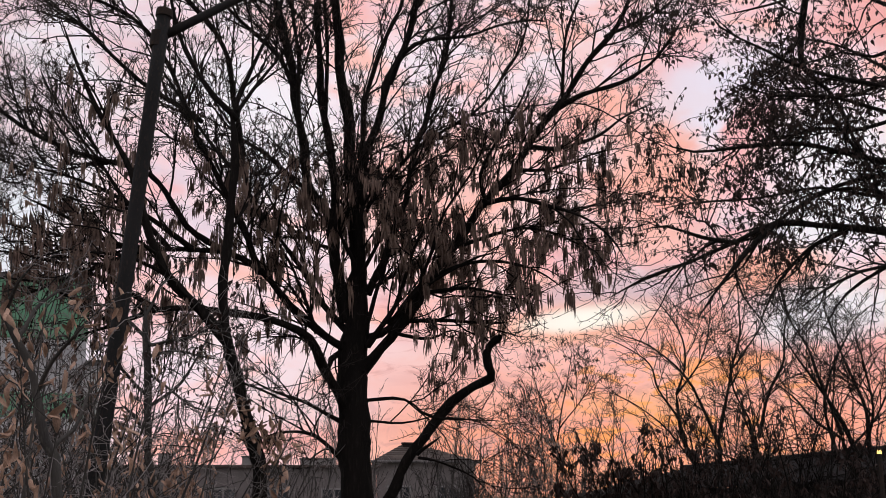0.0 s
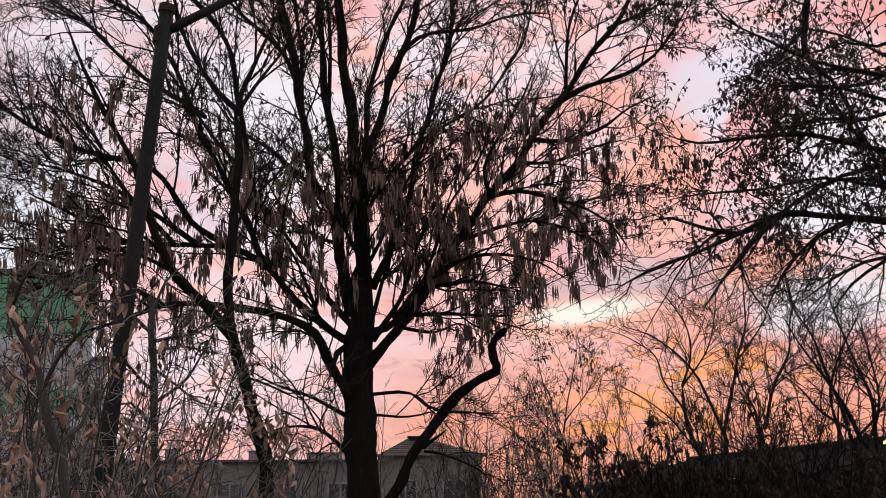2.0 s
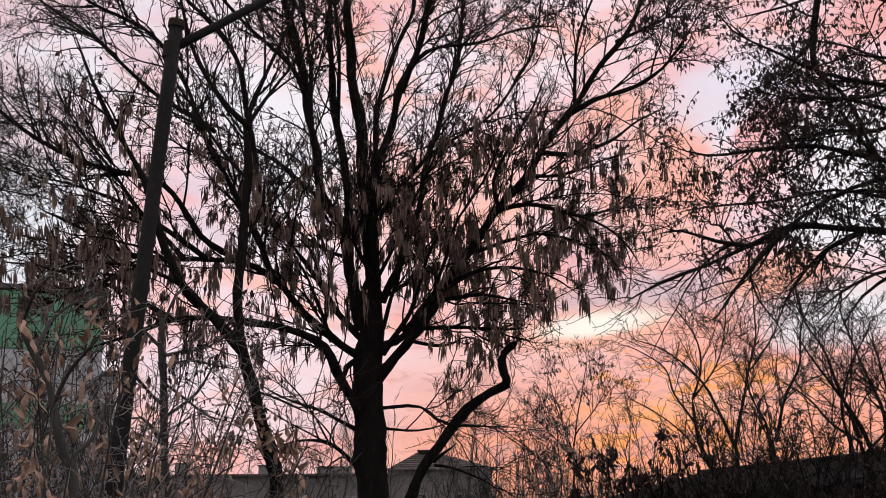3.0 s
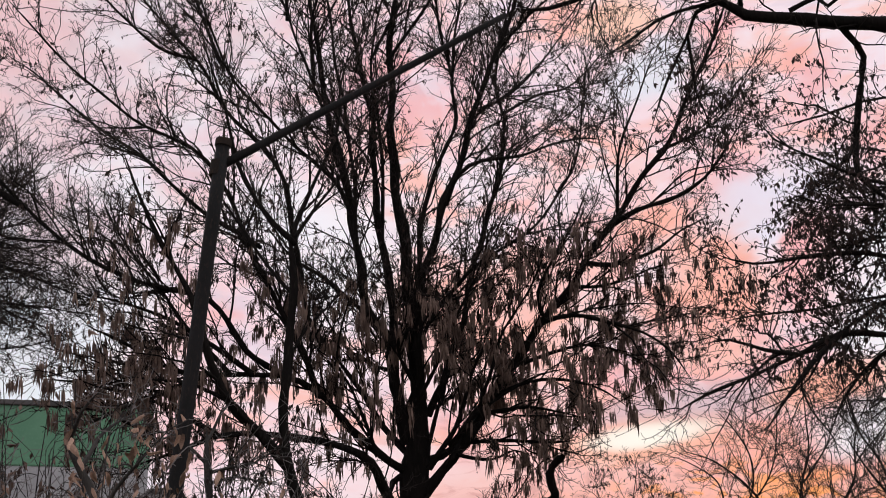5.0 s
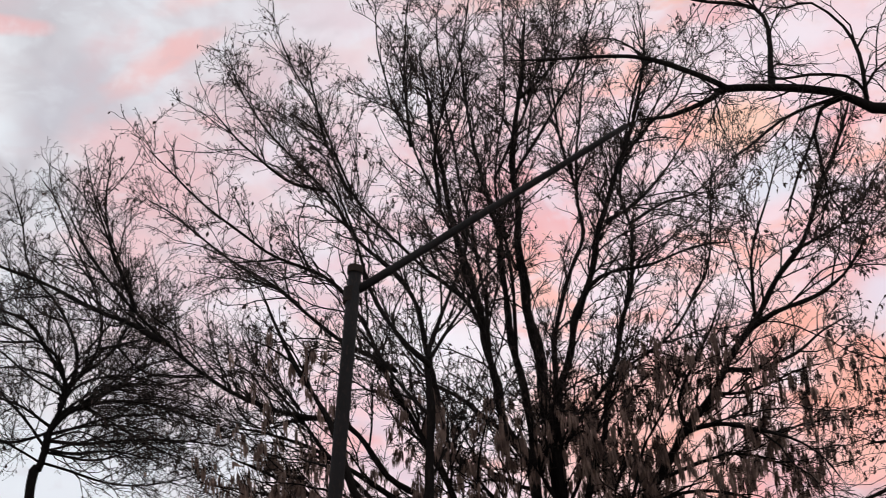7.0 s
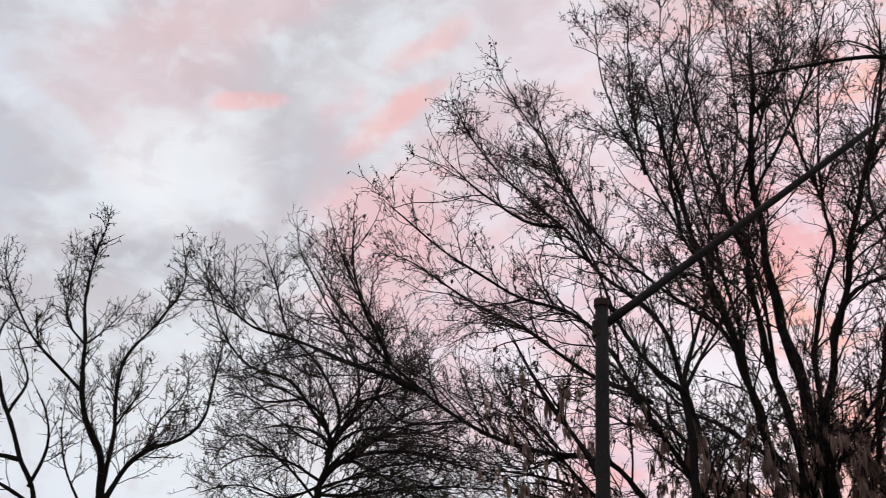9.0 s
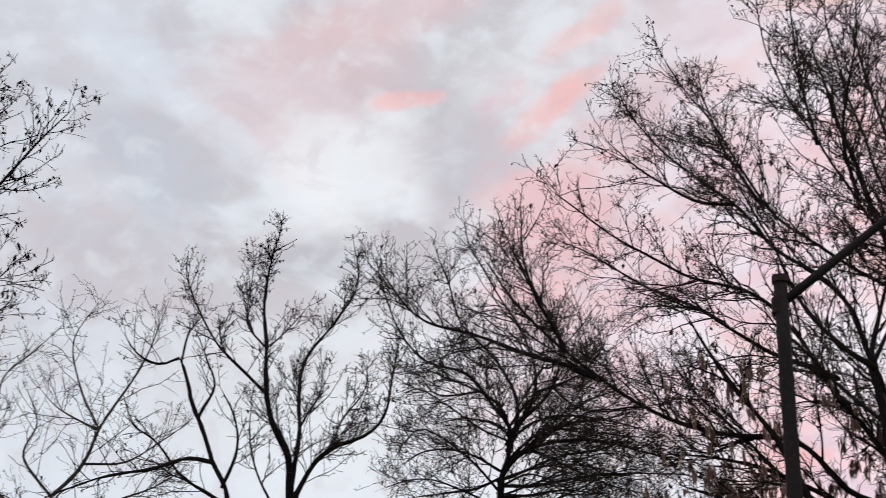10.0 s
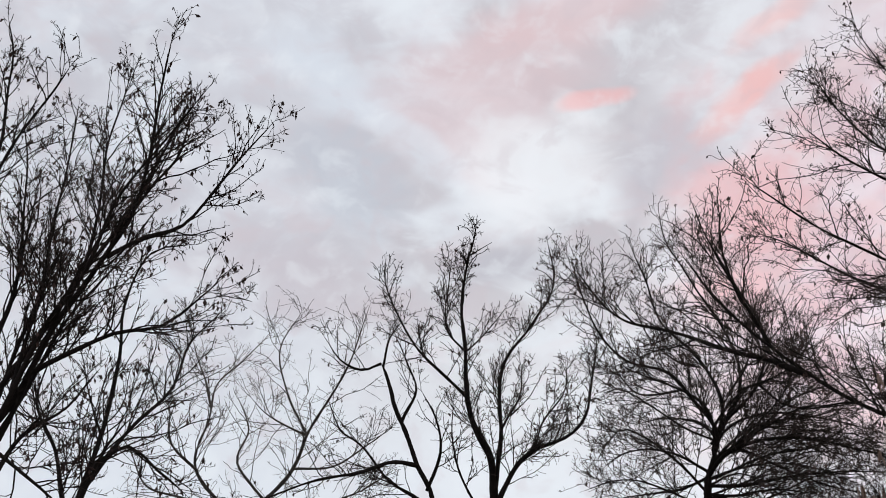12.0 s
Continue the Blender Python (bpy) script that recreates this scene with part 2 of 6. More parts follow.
PANE = glass("window_glass", (0.03, 0.035, 0.04))
LAMP = bpy.data.materials.new("lit_lamp_glass")
LAMP.use_nodes = True
LAMP.node_tree.nodes["Principled BSDF"].inputs["Emission Color"].default_value = (1.0, 0.62, 0.10, 1)
LAMP.node_tree.nodes["Principled BSDF"].inputs["Emission Strength"].default_value = 1.6
rng = np.random.default_rng(7)


# ---- mesh helpers ----
def mesh_object(name, verts, faces, mat, parent=None, label="", smooth=True, kind=""):
    me = bpy.data.meshes.new(name)
    me.from_pydata(verts, [], faces)
    me.materials.append(mat)
    if smooth:
        me.polygons.foreach_set("use_smooth", [True] * len(me.polygons))
    me.update()
    ob = new(name, me)
    ob.parent = parent
    return tagged(ob, label, kind=kind)


def part(name, bm, mat, parent, label="", smooth=False):
    """Links a bmesh as one mesh object under a thing or a part."""
    me = bpy.data.meshes.new(name)
    bmesh.ops.recalc_face_normals(bm, faces=bm.faces)
    bm.to_mesh(me)
    bm.free()
    me.materials.append(mat)
    if smooth:
        me.polygons.foreach_set("use_smooth", [True] * len(me.polygons))
    ob = new(name, me)
    ob.parent = parent
    return tagged(ob, label)


def empty(name, at, label, category, group=""):
    ob = new(name)
    ob.location = at
    return tagged(ob, label, category, group)


def box(size, at, bevel=0.0, turn=0.0):
    bm = bmesh.new()
    bmesh.ops.create_cube(bm, size=1)
    bmesh.ops.scale(bm, vec=size, verts=bm.verts)
    if bevel:
        bmesh.ops.bevel(bm, geom=bm.edges[:], offset=bevel, segments=2, affect="EDGES")
    bmesh.ops.transform(bm, matrix=pose(*at, 0, 0, turn), verts=bm.verts)
    return bm


def unit(v):
    return v / np.maximum(np.linalg.norm(v, axis=-1, keepdims=True), 1e-9)


def tubes(P, R, sides):
    """Vertices and quads of tubes along the lines P (N, n, 3) with radii R (N, n)."""
    N, n, _ = P.shape
    T = np.empty_like(P)
    T[:, 1:-1], T[:, 0], T[:, -1] = P[:, 2:] - P[:, :-2], P[:, 1] - P[:, 0], P[:, -1] - P[:, -2]
    T = unit(T)
    ref = np.where(np.abs(T[:, :1, 2:3]) > 0.8, np.array([1.0, 0.3, 0]), np.array([0.1, 0.2, 1.0]))
    U = unit(np.cross(T, np.broadcast_to(ref, T.shape)))
    V = np.cross(T, U)
    a = np.arange(sides) * 2 * np.pi / sides
    ring = (U[:, :, None] * np.cos(a)[:, None] + V[:, :, None] * np.sin(a)[:, None]) * R[:, :, None, None]
    verts = (P[:, :, None] + ring).reshape(-1, 3)
    i, j, k = np.meshgrid(np.arange(N), np.arange(n - 1), np.arange(sides), indexing="ij")
    b, kk = (i * n + j) * sides, (k + 1) % sides
    return verts, np.stack([b + k, b + kk, b + sides + kk, b + sides + k], -1).reshape(-1, 4)


def joined(name, pieces, mat, parent, label="", kind=""):
    verts, faces, n = [], [], 0
    for v, f in pieces:
        verts.append(v), faces.append(f + n)
        n += len(v)
    V, Fc = np.concatenate(verts), np.concatenate(faces)
    me = bpy.data.meshes.new(name)
    me.vertices.add(len(V))
    me.vertices.foreach_set("co", V.astype(np.float32).ravel())
    k = Fc.shape[1]
    me.loops.add(Fc.size)
    me.loops.foreach_set("vertex_index", Fc.astype(np.int32).ravel())
    me.polygons.add(len(Fc))
    me.polygons.foreach_set("loop_start", np.arange(0, Fc.size, k, dtype=np.int32))
    me.update(calc_edges=True)
    me.polygons.foreach_set("use_smooth", np.ones(len(Fc), dtype=bool))
    me.materials.append(mat)
    ob = new(name, me)
    ob.parent = parent
    return tagged(ob, label, kind=kind)


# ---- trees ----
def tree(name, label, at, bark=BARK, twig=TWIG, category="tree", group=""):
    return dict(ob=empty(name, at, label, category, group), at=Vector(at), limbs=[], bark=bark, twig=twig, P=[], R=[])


def curve(pts, step=0.11):
    """A rounded line through a few points, at even steps."""
    p = np.array(pts, float)
    q = np.vstack([2 * p[0] - p[1], p, 2 * p[-1] - p[-2]])
    out = []
    for i in range(1, len(q) - 2):
        n = max(2, int(np.linalg.norm(q[i + 1] - q[i]) / step))
        s = (np.arange(n) / n)[:, None]
        a, b, c, d = q[i - 1], q[i], q[i + 1], q[i + 2]
        out.append(0.5 * (2 * b + (c - a) * s + (2 * a - 5 * b + 4 * c - d) * s ** 2 + (3 * b - a - 3 * c + d) * s ** 3))
    return np.vstack(out + [p[-1:]])


def limb(tr, name, r0, r1, pts):
    """A trunk or limb with uneven, knotty bark as a part of its tree, from its thick end to its thin one."""
    line = curve(pts)
    n = len(line)
    s = np.linspace(0, 1, n)
    ph = rng.uniform(0, 6, 6)
    wob = np.stack([np.sin(s * n * 0.35 + ph[0]) + np.sin(s * n * 0.83 + ph[1]), np.sin(s * n * 0.41 + ph[2]) + np.sin(s * n * 0.7 + ph[3]),
                    np.sin(s * n * 0.5 + ph[4])], -1)
    rad = r0 + (r1 - r0) * s ** 0.85
    line = line + wob * np.clip(rad, 0.018, 0.05)[:, None] * (0.22 if r0 > 0.09 else rng.uniform(0.18, 0.5)) * np.minimum(1, s * 6)[:, None]
    rad = rad * (1 + (0.07 if r0 < 0.1 else 0.03) * np.sin(s * n * 0.9 + ph[5]) + (0.05 if r0 < 0.1 else 0.015) * rng.normal(size=n))
    rad[-1] *= 0.6 if name == "dead_limb" else 0.25
    rad[-2] *= 1.05 if name == "dead_limb" else 0.75
    if name == "trunk":
        rad = rad * (1 + 0.55 * np.exp(-np.maximum(line[:, 2], 0) / 0.35))
    local = line - np.array(tr["at"])
    sides = 12 if r0 > 0.08 else 8 if r0 > 0.03 else 6
    v, f = tubes(local[None], rad[None], sides)
    if sides > 6:
        ring = np.repeat(local, sides, axis=0)
        v = ring + (v - ring) * (1 + (0.10 if r0 < 0.1 else 0.05) * rng.normal(size=(len(v), 1)))
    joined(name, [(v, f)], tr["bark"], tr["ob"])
    tr["limbs"].append((name, line, rad))


def sprout(P, R, per_metre, start, length, angle, lift, wander, n, r_tip, ratio, droop=0.0, cap=0.03):
    """Side shoots of the lines P, R: origins, then n points each that wander, lift or droop."""
    L = np.linalg.norm(np.diff(P, axis=1), axis=2).sum(1)
    count = rng.poisson(L * (1 - start) * per_metre)
    idx = np.repeat(np.arange(len(P)), count)
    if not len(idx):
        return np.zeros((0, n, 3)), np.zeros((0, n))
    m = P.shape[1] - 1
    s = start + (1 - start) * rng.uniform(0, 1, len(idx)) ** 0.85
    k = np.minimum((s * m).astype(int), m - 1)
    fr = (s * m - k)[:, None]
    o = P[idx, k] * (1 - fr) + P[idx, k + 1] * fr
    T = unit(P[idx, k + 1] - P[idx, k])
    r0 = np.minimum(R[idx, k] * ratio, cap) * rng.uniform(0.7, 1.0, len(idx))
    side = unit(np.cross(T, rng.normal(size=T.shape)))
    a = np.radians(rng.normal(angle, 11, len(idx)))[:, None]
    d = unit(T * np.cos(a) + side * np.sin(a) + np.array([0, 0, lift * 0.6]))
    ln = length * (1.2 - 0.85 * s) * rng.uniform(0.5, 1.3, len(idx))
    out = np.empty((len(idx), n, 3))
    out[:, 0] = o
    for i in range(1, n):
        out[:, i] = out[:, i - 1] + d * (ln / (n - 1))[:, None]
        d = unit(d + rng.normal(size=d.shape) * wander + np.array([0, 0, (lift - droop * i) / n]))
    taper = np.linspace(0, 1, n)[None]
    return out, np.maximum(r0[:, None] * (1 - taper) + r_tip * taper, r_tip)


def same_count(lines, n=40):
    P, R = [], []
    for name, l, r in lines:
        t = np.linspace(0, len(l) - 1, n)
        P.append(np.stack([np.interp(t, np.arange(len(l)), l[:, c]) for c in range(3)], -1))
        R.append(np.interp(t, np.arange(len(l)), r))
    return np.array(P), np.array(R)


def crown(tr, b=3.0, bl=1.3, s=5.0, sl=0.6, t=6.0, tl=0.25, lift=0.5, droop=0.0, thin=0.0032, start=0.25, angle=42, wander=0.16, keep=None, stout=0.022):
    """Branches, shoots and twigs on all limbs of a tree."""
    P0, R0 = same_count([l for l in tr["limbs"] if l[0] not in ("trunk", "dead_limb")])
    P1, R1 = sprout(P0, R0, b, start, bl, angle, lift, wander * 0.7, 9, thin * 1.3, 0.6, droop, stout)
    if keep:
        k = rng.uniform(size=len(P1)) < keep(P1[:, 4])
        P1, R1 = P1[k], R1[k]
    # every limb ends in a long shoot of its own
    tip = np.stack([P0[:, -1] + (P0[:, -1] - P0[:, -5]) * k * 0.45 + rng.normal(size=P0[:, -1].shape) * 0.03 * k for k in range(9)], 1)
    tip[:, 0] = P0[:, -1]
    tl_ = np.linalg.norm(np.diff(tip, axis=1), axis=2).sum(1)
    tip = P0[:, -1:] + (tip - P0[:, -1:]) * np.minimum(1, 0.16 * bl / np.maximum(tl_, 0.01))[:, None, None]
    P1, R1 = np.concatenate([P1, tip]), np.concatenate([R1, R0[:, -1:] * np.linspace(1, 0.3, 9)[None]])
    P2, R2 = sprout(P1, R1, s, 0.10, sl, angle + 9, lift * 0.8, wander, 6, thin, 0.7, droop, 0.012)
    P3, R3 = sprout(P2, R2, t * 1.4, 0.12, tl * 0.8, angle + 22, lift * 0.8, wander * 1.3, 3, thin * 0.85, 0.85, droop, 0.006)
    at = np.array(tr["at"])
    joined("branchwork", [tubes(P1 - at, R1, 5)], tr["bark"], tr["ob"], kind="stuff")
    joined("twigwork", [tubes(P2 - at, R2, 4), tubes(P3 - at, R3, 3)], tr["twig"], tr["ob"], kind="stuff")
    tr["P"] = [P1, P2, P3]


def bits(tr, name, mat, count, size, low=0.0, high=99.0, label="", hang=0.7):
    """Small dry leaves and keys left on the twigs, each a bent blade."""
    pts = np.concatenate([p[:, 1:].reshape(-1, 3) for p in tr["P"][1:]])
    pts = pts[(pts[:, 2] > low) & (pts[:, 2] < high)]
    if not len(pts):
        return
    o = pts[rng.integers(0, len(pts), count)] - np.array(tr["at"])
    d = unit(rng.normal(size=o.shape) * (1 - hang) + np.array([0, 0, -hang]))
    w = unit(np.cross(d, rng.normal(size=o.shape)))
    k = unit(np.cross(d, w))
    L = size * rng.uniform(0.55, 1.35, len(o))[:, None]
    B = L * rng.uniform(0.16, 0.30, len(o))[:, None]
    V = np.stack([o, o + d * L * 0.45 + w * B + k * L * 0.12, o + d * L + k * L * 0.02, o + d * L * 0.45 - w * B + k * L * 0.12,
                  o + d * L * 0.5 - k * L * 0.06], 1).reshape(-1, 3)
    b = (np.arange(len(o)) * 5)[:, None, None]
    F = b + np.array([[0, 1, 4], [1, 2, 4], [2, 3, 4], [3, 0, 4]])[None]
    joined(name, [(V, F.reshape(-1, 3))], mat, tr["ob"], label, "stuff")


def key_cluster(seed):
    """A hanging bunch of long winged keys: vertices and triangles."""
    r = np.random.default_rng(seed)
    V, F = [], []
    for i in range(int(r.integers(9, 13))):
        o = np.array([*r.normal(0, 0.022, 2), -abs(r.normal(0, 0.06))])
        d = unit(np.array([*r.normal(0, 0.09, 2), -1.0]))
        w = unit(np.cross(d, r.normal(size=3)))
        L, B = r.uniform(0.13, 0.23), r.uniform(0.007, 0.012)
        k = np.cross(d, w) * 0.006
        n = len(V)
        V += [o, o + d * L * 0.4 + w * B + k, o + d * L, o + d * L * 0.45 - w * B - k]
        V += [o + d * L * 0.5 + k * 2]
        F += [(n, n + 1, n + 4), (n + 1, n + 2, n + 4), (n + 2, n + 3, n + 4), (n + 3, n, n + 4)]
    return np.array(V), np.array(F)


def hang_clusters(tr, label, parts, rest, zone, size=1.0):
    """Seed bunches on the twigs of a zone: the first ones parts of their own, the others joined."""
    pts = np.concatenate([p[:, 1:].reshape(-1, 3) for p in tr["P"][:3]])
    pts = pts[zone(pts)]
    pick = pts[rng.permutation(len(pts))[:parts + rest]] - np.array(tr["at"])
    kinds = [key_cluster(40 + i) for i in range(7)]
    meshes = []
    for v, f in kinds:
        me = bpy.data.meshes.new("seed_tassel")
        me.from_pydata(v.tolist(), [], f.tolist())
        me.materials.append(SEED)
        meshes.append(me)
    pieces = []
    for i, p in enumerate(pick):
        s, a = size * rng.uniform(0.75, 1.3), rng.uniform(0, 6.28)
        if i < parts:
            ob = new("seed_tassel", meshes[i % 7])
            ob.parent = tr["ob"]
            ob.matrix_basis = Matrix.Translation(p) @ Matrix.Rotation(a, 4, "Z") @ Matrix.Diagonal((s, s, s, 1))
        else:
            v, f = kinds[i % 7]
            c, q = math.cos(a), math.sin(a)
            pieces.append((v @ np.array([[c, q, 0], [-q, c, 0], [0, 0, 1]]) * s + p, f))
    if pieces:
        joined("seed_mass", pieces, SEED, tr["ob"], label, "stuff")


# ---- ground ----
def ground():
    """One gently uneven sheet out to the horizon."""
    edge = [-2500, -900, -300, -120, -70] + list(range(-50, 52, 2)) + [70, 120, 300, 900, 2500]
    n = len(edge)
    verts = [(x, y, 0.05 * noise.noise((x * 0.15, y * 0.15, 0)) - 0.03) for y in edge for x in edge]
    faces = [(j * n + i, j * n + i + 1, (j + 1) * n + i + 1, (j + 1) * n + i) for j in range(n - 1) for i in range(n - 1)]
    ob = mesh_object("ground", verts, faces, SOIL)
    tagged(ob, "bare brown winter ground with short dead grass", "ground", kind="structure")


ground()

# ---- the big multi-stemmed tree in the middle ----
big = tree("seed_laden_tree", "large bare dark-barked tree with upright stems and hanging brown seed bunches", (-0.87, 12.97, 0))
limb(big, "trunk", 0.185, 0.160, [(-0.86, 12.97, -0.10), (-0.86, 12.97, 1.99), (-0.90, 12.97, 2.55), (-0.93, 12.97, 3.01), (-0.92, 12.97, 3.38)])
limb(big, "dead_limb", 0.165, 0.105, [(-0.92, 12.97, 3.18), (-0.91, 12.97, 3.47), (-0.88, 12.97, 3.82), (-0.88, 12.97, 4.24)])
limb(big, "limb", 0.068, 0.0135, [(-1.00, 12.96, 3.70), (-1.13, 12.89, 4.40), (-1.18, 12.83, 4.75), (-1.35, 12.75, 5.03), (-1.48, 12.67, 5.68), (-1.61, 12.60, 6.34), (-1.72, 12.52, 6.88), (-1.76, 12.46, 7.03), (-1.86, 12.38, 7.67), (-1.98, 12.30, 8.39), (-2.08, 12.23, 9.35)])
limb(big, "limb", 0.060, 0.0120, [(-1.00, 12.96, 3.76), (-1.13, 13.02, 4.55), (-1.18, 13.08, 5.37), (-1.29, 13.14, 6.02), (-1.36, 13.20, 6.70), (-1.41, 13.26, 7.32), (-1.40, 13.33, 7.46), (-1.56, 13.38, 8.21), (-1.72, 13.42, 9.14), (-1.80, 13.48, 10.28)])
limb(big, "limb", 0.088, 0.0135, [(-0.87, 12.97, 3.76), (-0.89, 12.99, 4.55), (-0.96, 13.01, 5.16), (-1.04, 13.02, 5.99), (-1.12, 13.04, 6.70), (-1.17, 13.06, 7.30), (-1.17, 13.08, 7.56), (-1.18, 13.10, 8.42), (-1.05, 13.14, 9.25), (-0.94, 13.17, 10.35)])
limb(big, "limb", 0.064, 0.0120, [(-0.84, 12.97, 3.76), (-0.88, 12.88, 4.70), (-0.85, 12.79, 5.17), (-0.70, 12.71, 5.70), (-0.56, 12.63, 6.23), (-0.29, 12.55, 6.95), (-0.24, 12.46, 7.10), (0.04, 12.38, 7.85), (0.32, 12.28, 8.61), (0.47, 12.19, 9.40)])
limb(big, "limb", 0.036, 0.0090, [(-0.88, 12.97, 5.15), (-0.86, 13.09, 5.82), (-0.77, 13.21, 6.50), (-0.59, 13.33, 7.08), (-0.46, 13.45, 7.54), (-0.49, 13.56, 8.11), (-0.41, 13.68, 9.06), (-0.21, 13.80, 10.23)])
limb(big, "limb", 0.028, 0.0075, [(-0.55, 12.59, 6.15), (-0.40, 12.43, 6.43), (-0.17, 12.27, 6.52), (0.26, 12.10, 6.50), (0.55, 11.92, 6.52), (0.87, 11.73, 6.50), (1.03, 11.55, 6.41)])
limb(big, "limb", 0.040, 0.0090, [(-0.78, 12.98, 4.00), (-0.56, 13.13, 4.58), (-0.38, 13.27, 5.17), (-0.27, 13.42, 5.79), (-0.12, 13.56, 6.37), (0.05, 13.70, 7.03), (0.11, 13.84, 7.64), (0.09, 13.98, 7.79), (0.01, 14.12, 8.42), (0.25, 14.26, 9.50), (0.51, 14.39, 10.39)])
limb(big, "limb", 0.024, 0.0075, [(-0.88, 12.97, 4.66), (-0.76, 12.85, 4.94), (-0.49, 12.74, 5.27), (-0.23, 12.62, 5.51), (0.09, 12.50, 5.66), (0.38, 12.37, 5.83), (0.67, 12.23, 6.20), (0.83, 12.10, 6.51), (0.94, 11.96, 7.40)])
limb(big, "limb", 0.062, 0.0140, [(-0.93, 12.97, 3.01), (-0.79, 12.91, 3.24), (-0.54, 12.87, 3.51), (-0.28, 12.81, 3.91), (0.06, 12.75, 4.37), (0.44, 12.68, 4.89), (0.70, 12.61, 5.24), (1.00, 12.53, 5.64), (1.23, 12.45, 5.91), (1.49, 12.36, 6.31), (1.78, 12.26, 6.67), (2.05, 12.15, 7.25), (2.31, 12.04, 7.77), (2.45, 11.95, 8.11)])
limb(big, "limb", 0.044, 0.0200, [(-0.84, 12.97, 3.53), (-0.55, 13.14, 3.67), (-0.23, 13.30, 4.18), (0.10, 13.45, 4.59), (0.41, 13.59, 4.94)])
limb(big, "limb", 0.032, 0.0075, [(1.20, 12.44, 5.85), (1.46, 12.19, 5.92), (1.77, 11.93, 5.94), (2.01, 11.67, 6.02), (2.16, 11.42, 6.18), (2.28, 11.17, 6.36)])
limb(big, "limb", 0.028, 0.0075, [(0.85, 12.57, 5.47), (1.19, 12.79, 5.52), (1.66, 12.99, 5.72), (2.00, 13.20, 6.01), (2.35, 13.40, 6.24)])
limb(big, "limb", 0.028, 0.0067, [(0.44, 12.59, 4.87), (0.72, 12.42, 4.88), (1.02, 12.24, 4.77), (1.36, 12.04, 4.59), (1.60, 11.85, 4.34), (1.75, 11.67, 4.03)])
limb(big, "limb", 0.024, 0.0060, [(0.09, 12.70, 4.42), (0.44, 12.83, 4.57), (0.86, 12.95, 4.69), (1.20, 13.07, 4.66), (1.53, 13.17, 4.53), (1.90, 13.26, 4.33)])
limb(big, "limb", 0.026, 0.0067, [(-0.08, 12.80, 4.15), (0.26, 12.60, 4.25), (0.60, 12.39, 4.22), (0.92, 12.17, 4.08), (1.17, 11.94, 3.84)])
limb(big, "limb", 0.024, 0.0105, [(-0.40, 12.99, 3.71), (0.03, 12.87, 3.71), (0.49, 12.72, 3.65), (0.68, 12.58, 3.64)])
limb(big, "dead_limb", 0.064, 0.0360, [(-0.75, 12.90, 1.66), (-0.53, 12.83, 1.98), (-0.27, 12.77, 2.38), (0.03, 12.70, 2.75), (0.31, 12.63, 3.01), (0.44, 12.57, 3.10), (0.43, 12.50, 3.19), (0.43, 12.43, 3.29), (0.48, 12.37, 3.39), (0.55, 12.30, 3.44)])
limb(big, "limb", 0.024, 0.0105, [(-0.25, 12.50, 2.33), (-0.13, 12.35, 2.41), (-0.03, 12.20, 2.48)])
limb(big, "limb", 0.058, 0.0130, [(-0.97, 12.96, 2.72), (-1.05, 12.80, 2.96), (-1.21, 12.63, 3.25), (-1.33, 12.46, 3.45), (-1.57, 12.28, 3.57), (-1.92, 12.07, 3.64), (-2.31, 11.84, 3.65), (-2.64, 11.62, 3.59), (-2.98, 11.37, 3.42), (-3.26, 11.13, 3.28)])
limb(big, "limb", 0.036, 0.0263, [(-1.01, 12.96, 3.41), (-1.12, 12.90, 3.32), (-1.19, 12.84, 3.14)])
limb(big, "limb", 0.048, 0.0120, [(-0.92, 12.97, 3.38), (-1.20, 12.83, 3.54), (-1.54, 12.68, 3.83), (-1.84, 12.53, 4.12), (-2.13, 12.37, 4.30), (-2.46, 12.20, 4.31), (-2.86, 12.00, 4.27), (-3.24, 11.78, 4.30), (-3.57, 11.57, 4.50), (-3.88, 11.36, 4.63)])
limb(big, "limb", 0.036, 0.0120, [(-1.00, 12.96, 3.62), (-1.32, 13.09, 4.02), (-1.59, 13.23, 4.45), (-1.92, 13.34, 4.88), (-2.13, 13.47, 5.23), (-2.41, 13.59, 5.52)])
limb(big, "limb", 0.034, 0.0090, [(-2.14, 12.42, 4.31), (-2.52, 12.17, 4.53), (-2.85, 11.92, 4.98), (-3.45, 11.59, 5.10), (-3.90, 11.26, 5.26), (-4.37, 10.90, 5.64), (-4.74, 10.56, 6.05), (-4.97, 10.25, 6.42), (-5.06, 10.02, 6.71)])
limb(big, "limb", 0.032, 0.0075, [(-4.47, 11.15, 5.73), (-5.14, 11.14, 6.12), (-5.87, 11.06, 6.51), (-6.46, 11.02, 6.82), (-6.96, 11.01, 7.53)])
limb(big, "limb", 0.024, 0.0067, [(-4.77, 11.03, 6.05), (-4.82, 10.65, 6.41), (-4.85, 10.27, 6.70), (-4.80, 9.92, 6.85)])
limb(big, "limb", 0.032, 0.0090, [(-1.37, 12.93, 5.05), (-1.69, 12.89, 5.32), (-1.93, 12.86, 5.52), (-2.17, 12.82, 5.67), (-2.47, 12.76, 6.02)])
limb(big, "limb", 0.024, 0.0067, [(-1.05, 12.96, 2.69), (-1.37, 12.66, 2.85), (-1.67, 12.35, 2.93), (-1.93, 12.05, 3.06)])
limb(big, "limb", 0.027, 0.0090, [(-1.05, 12.96, 2.33), (-1.24, 12.61, 2.51), (-1.48, 12.24, 2.52), (-1.70, 11.88, 2.44)])
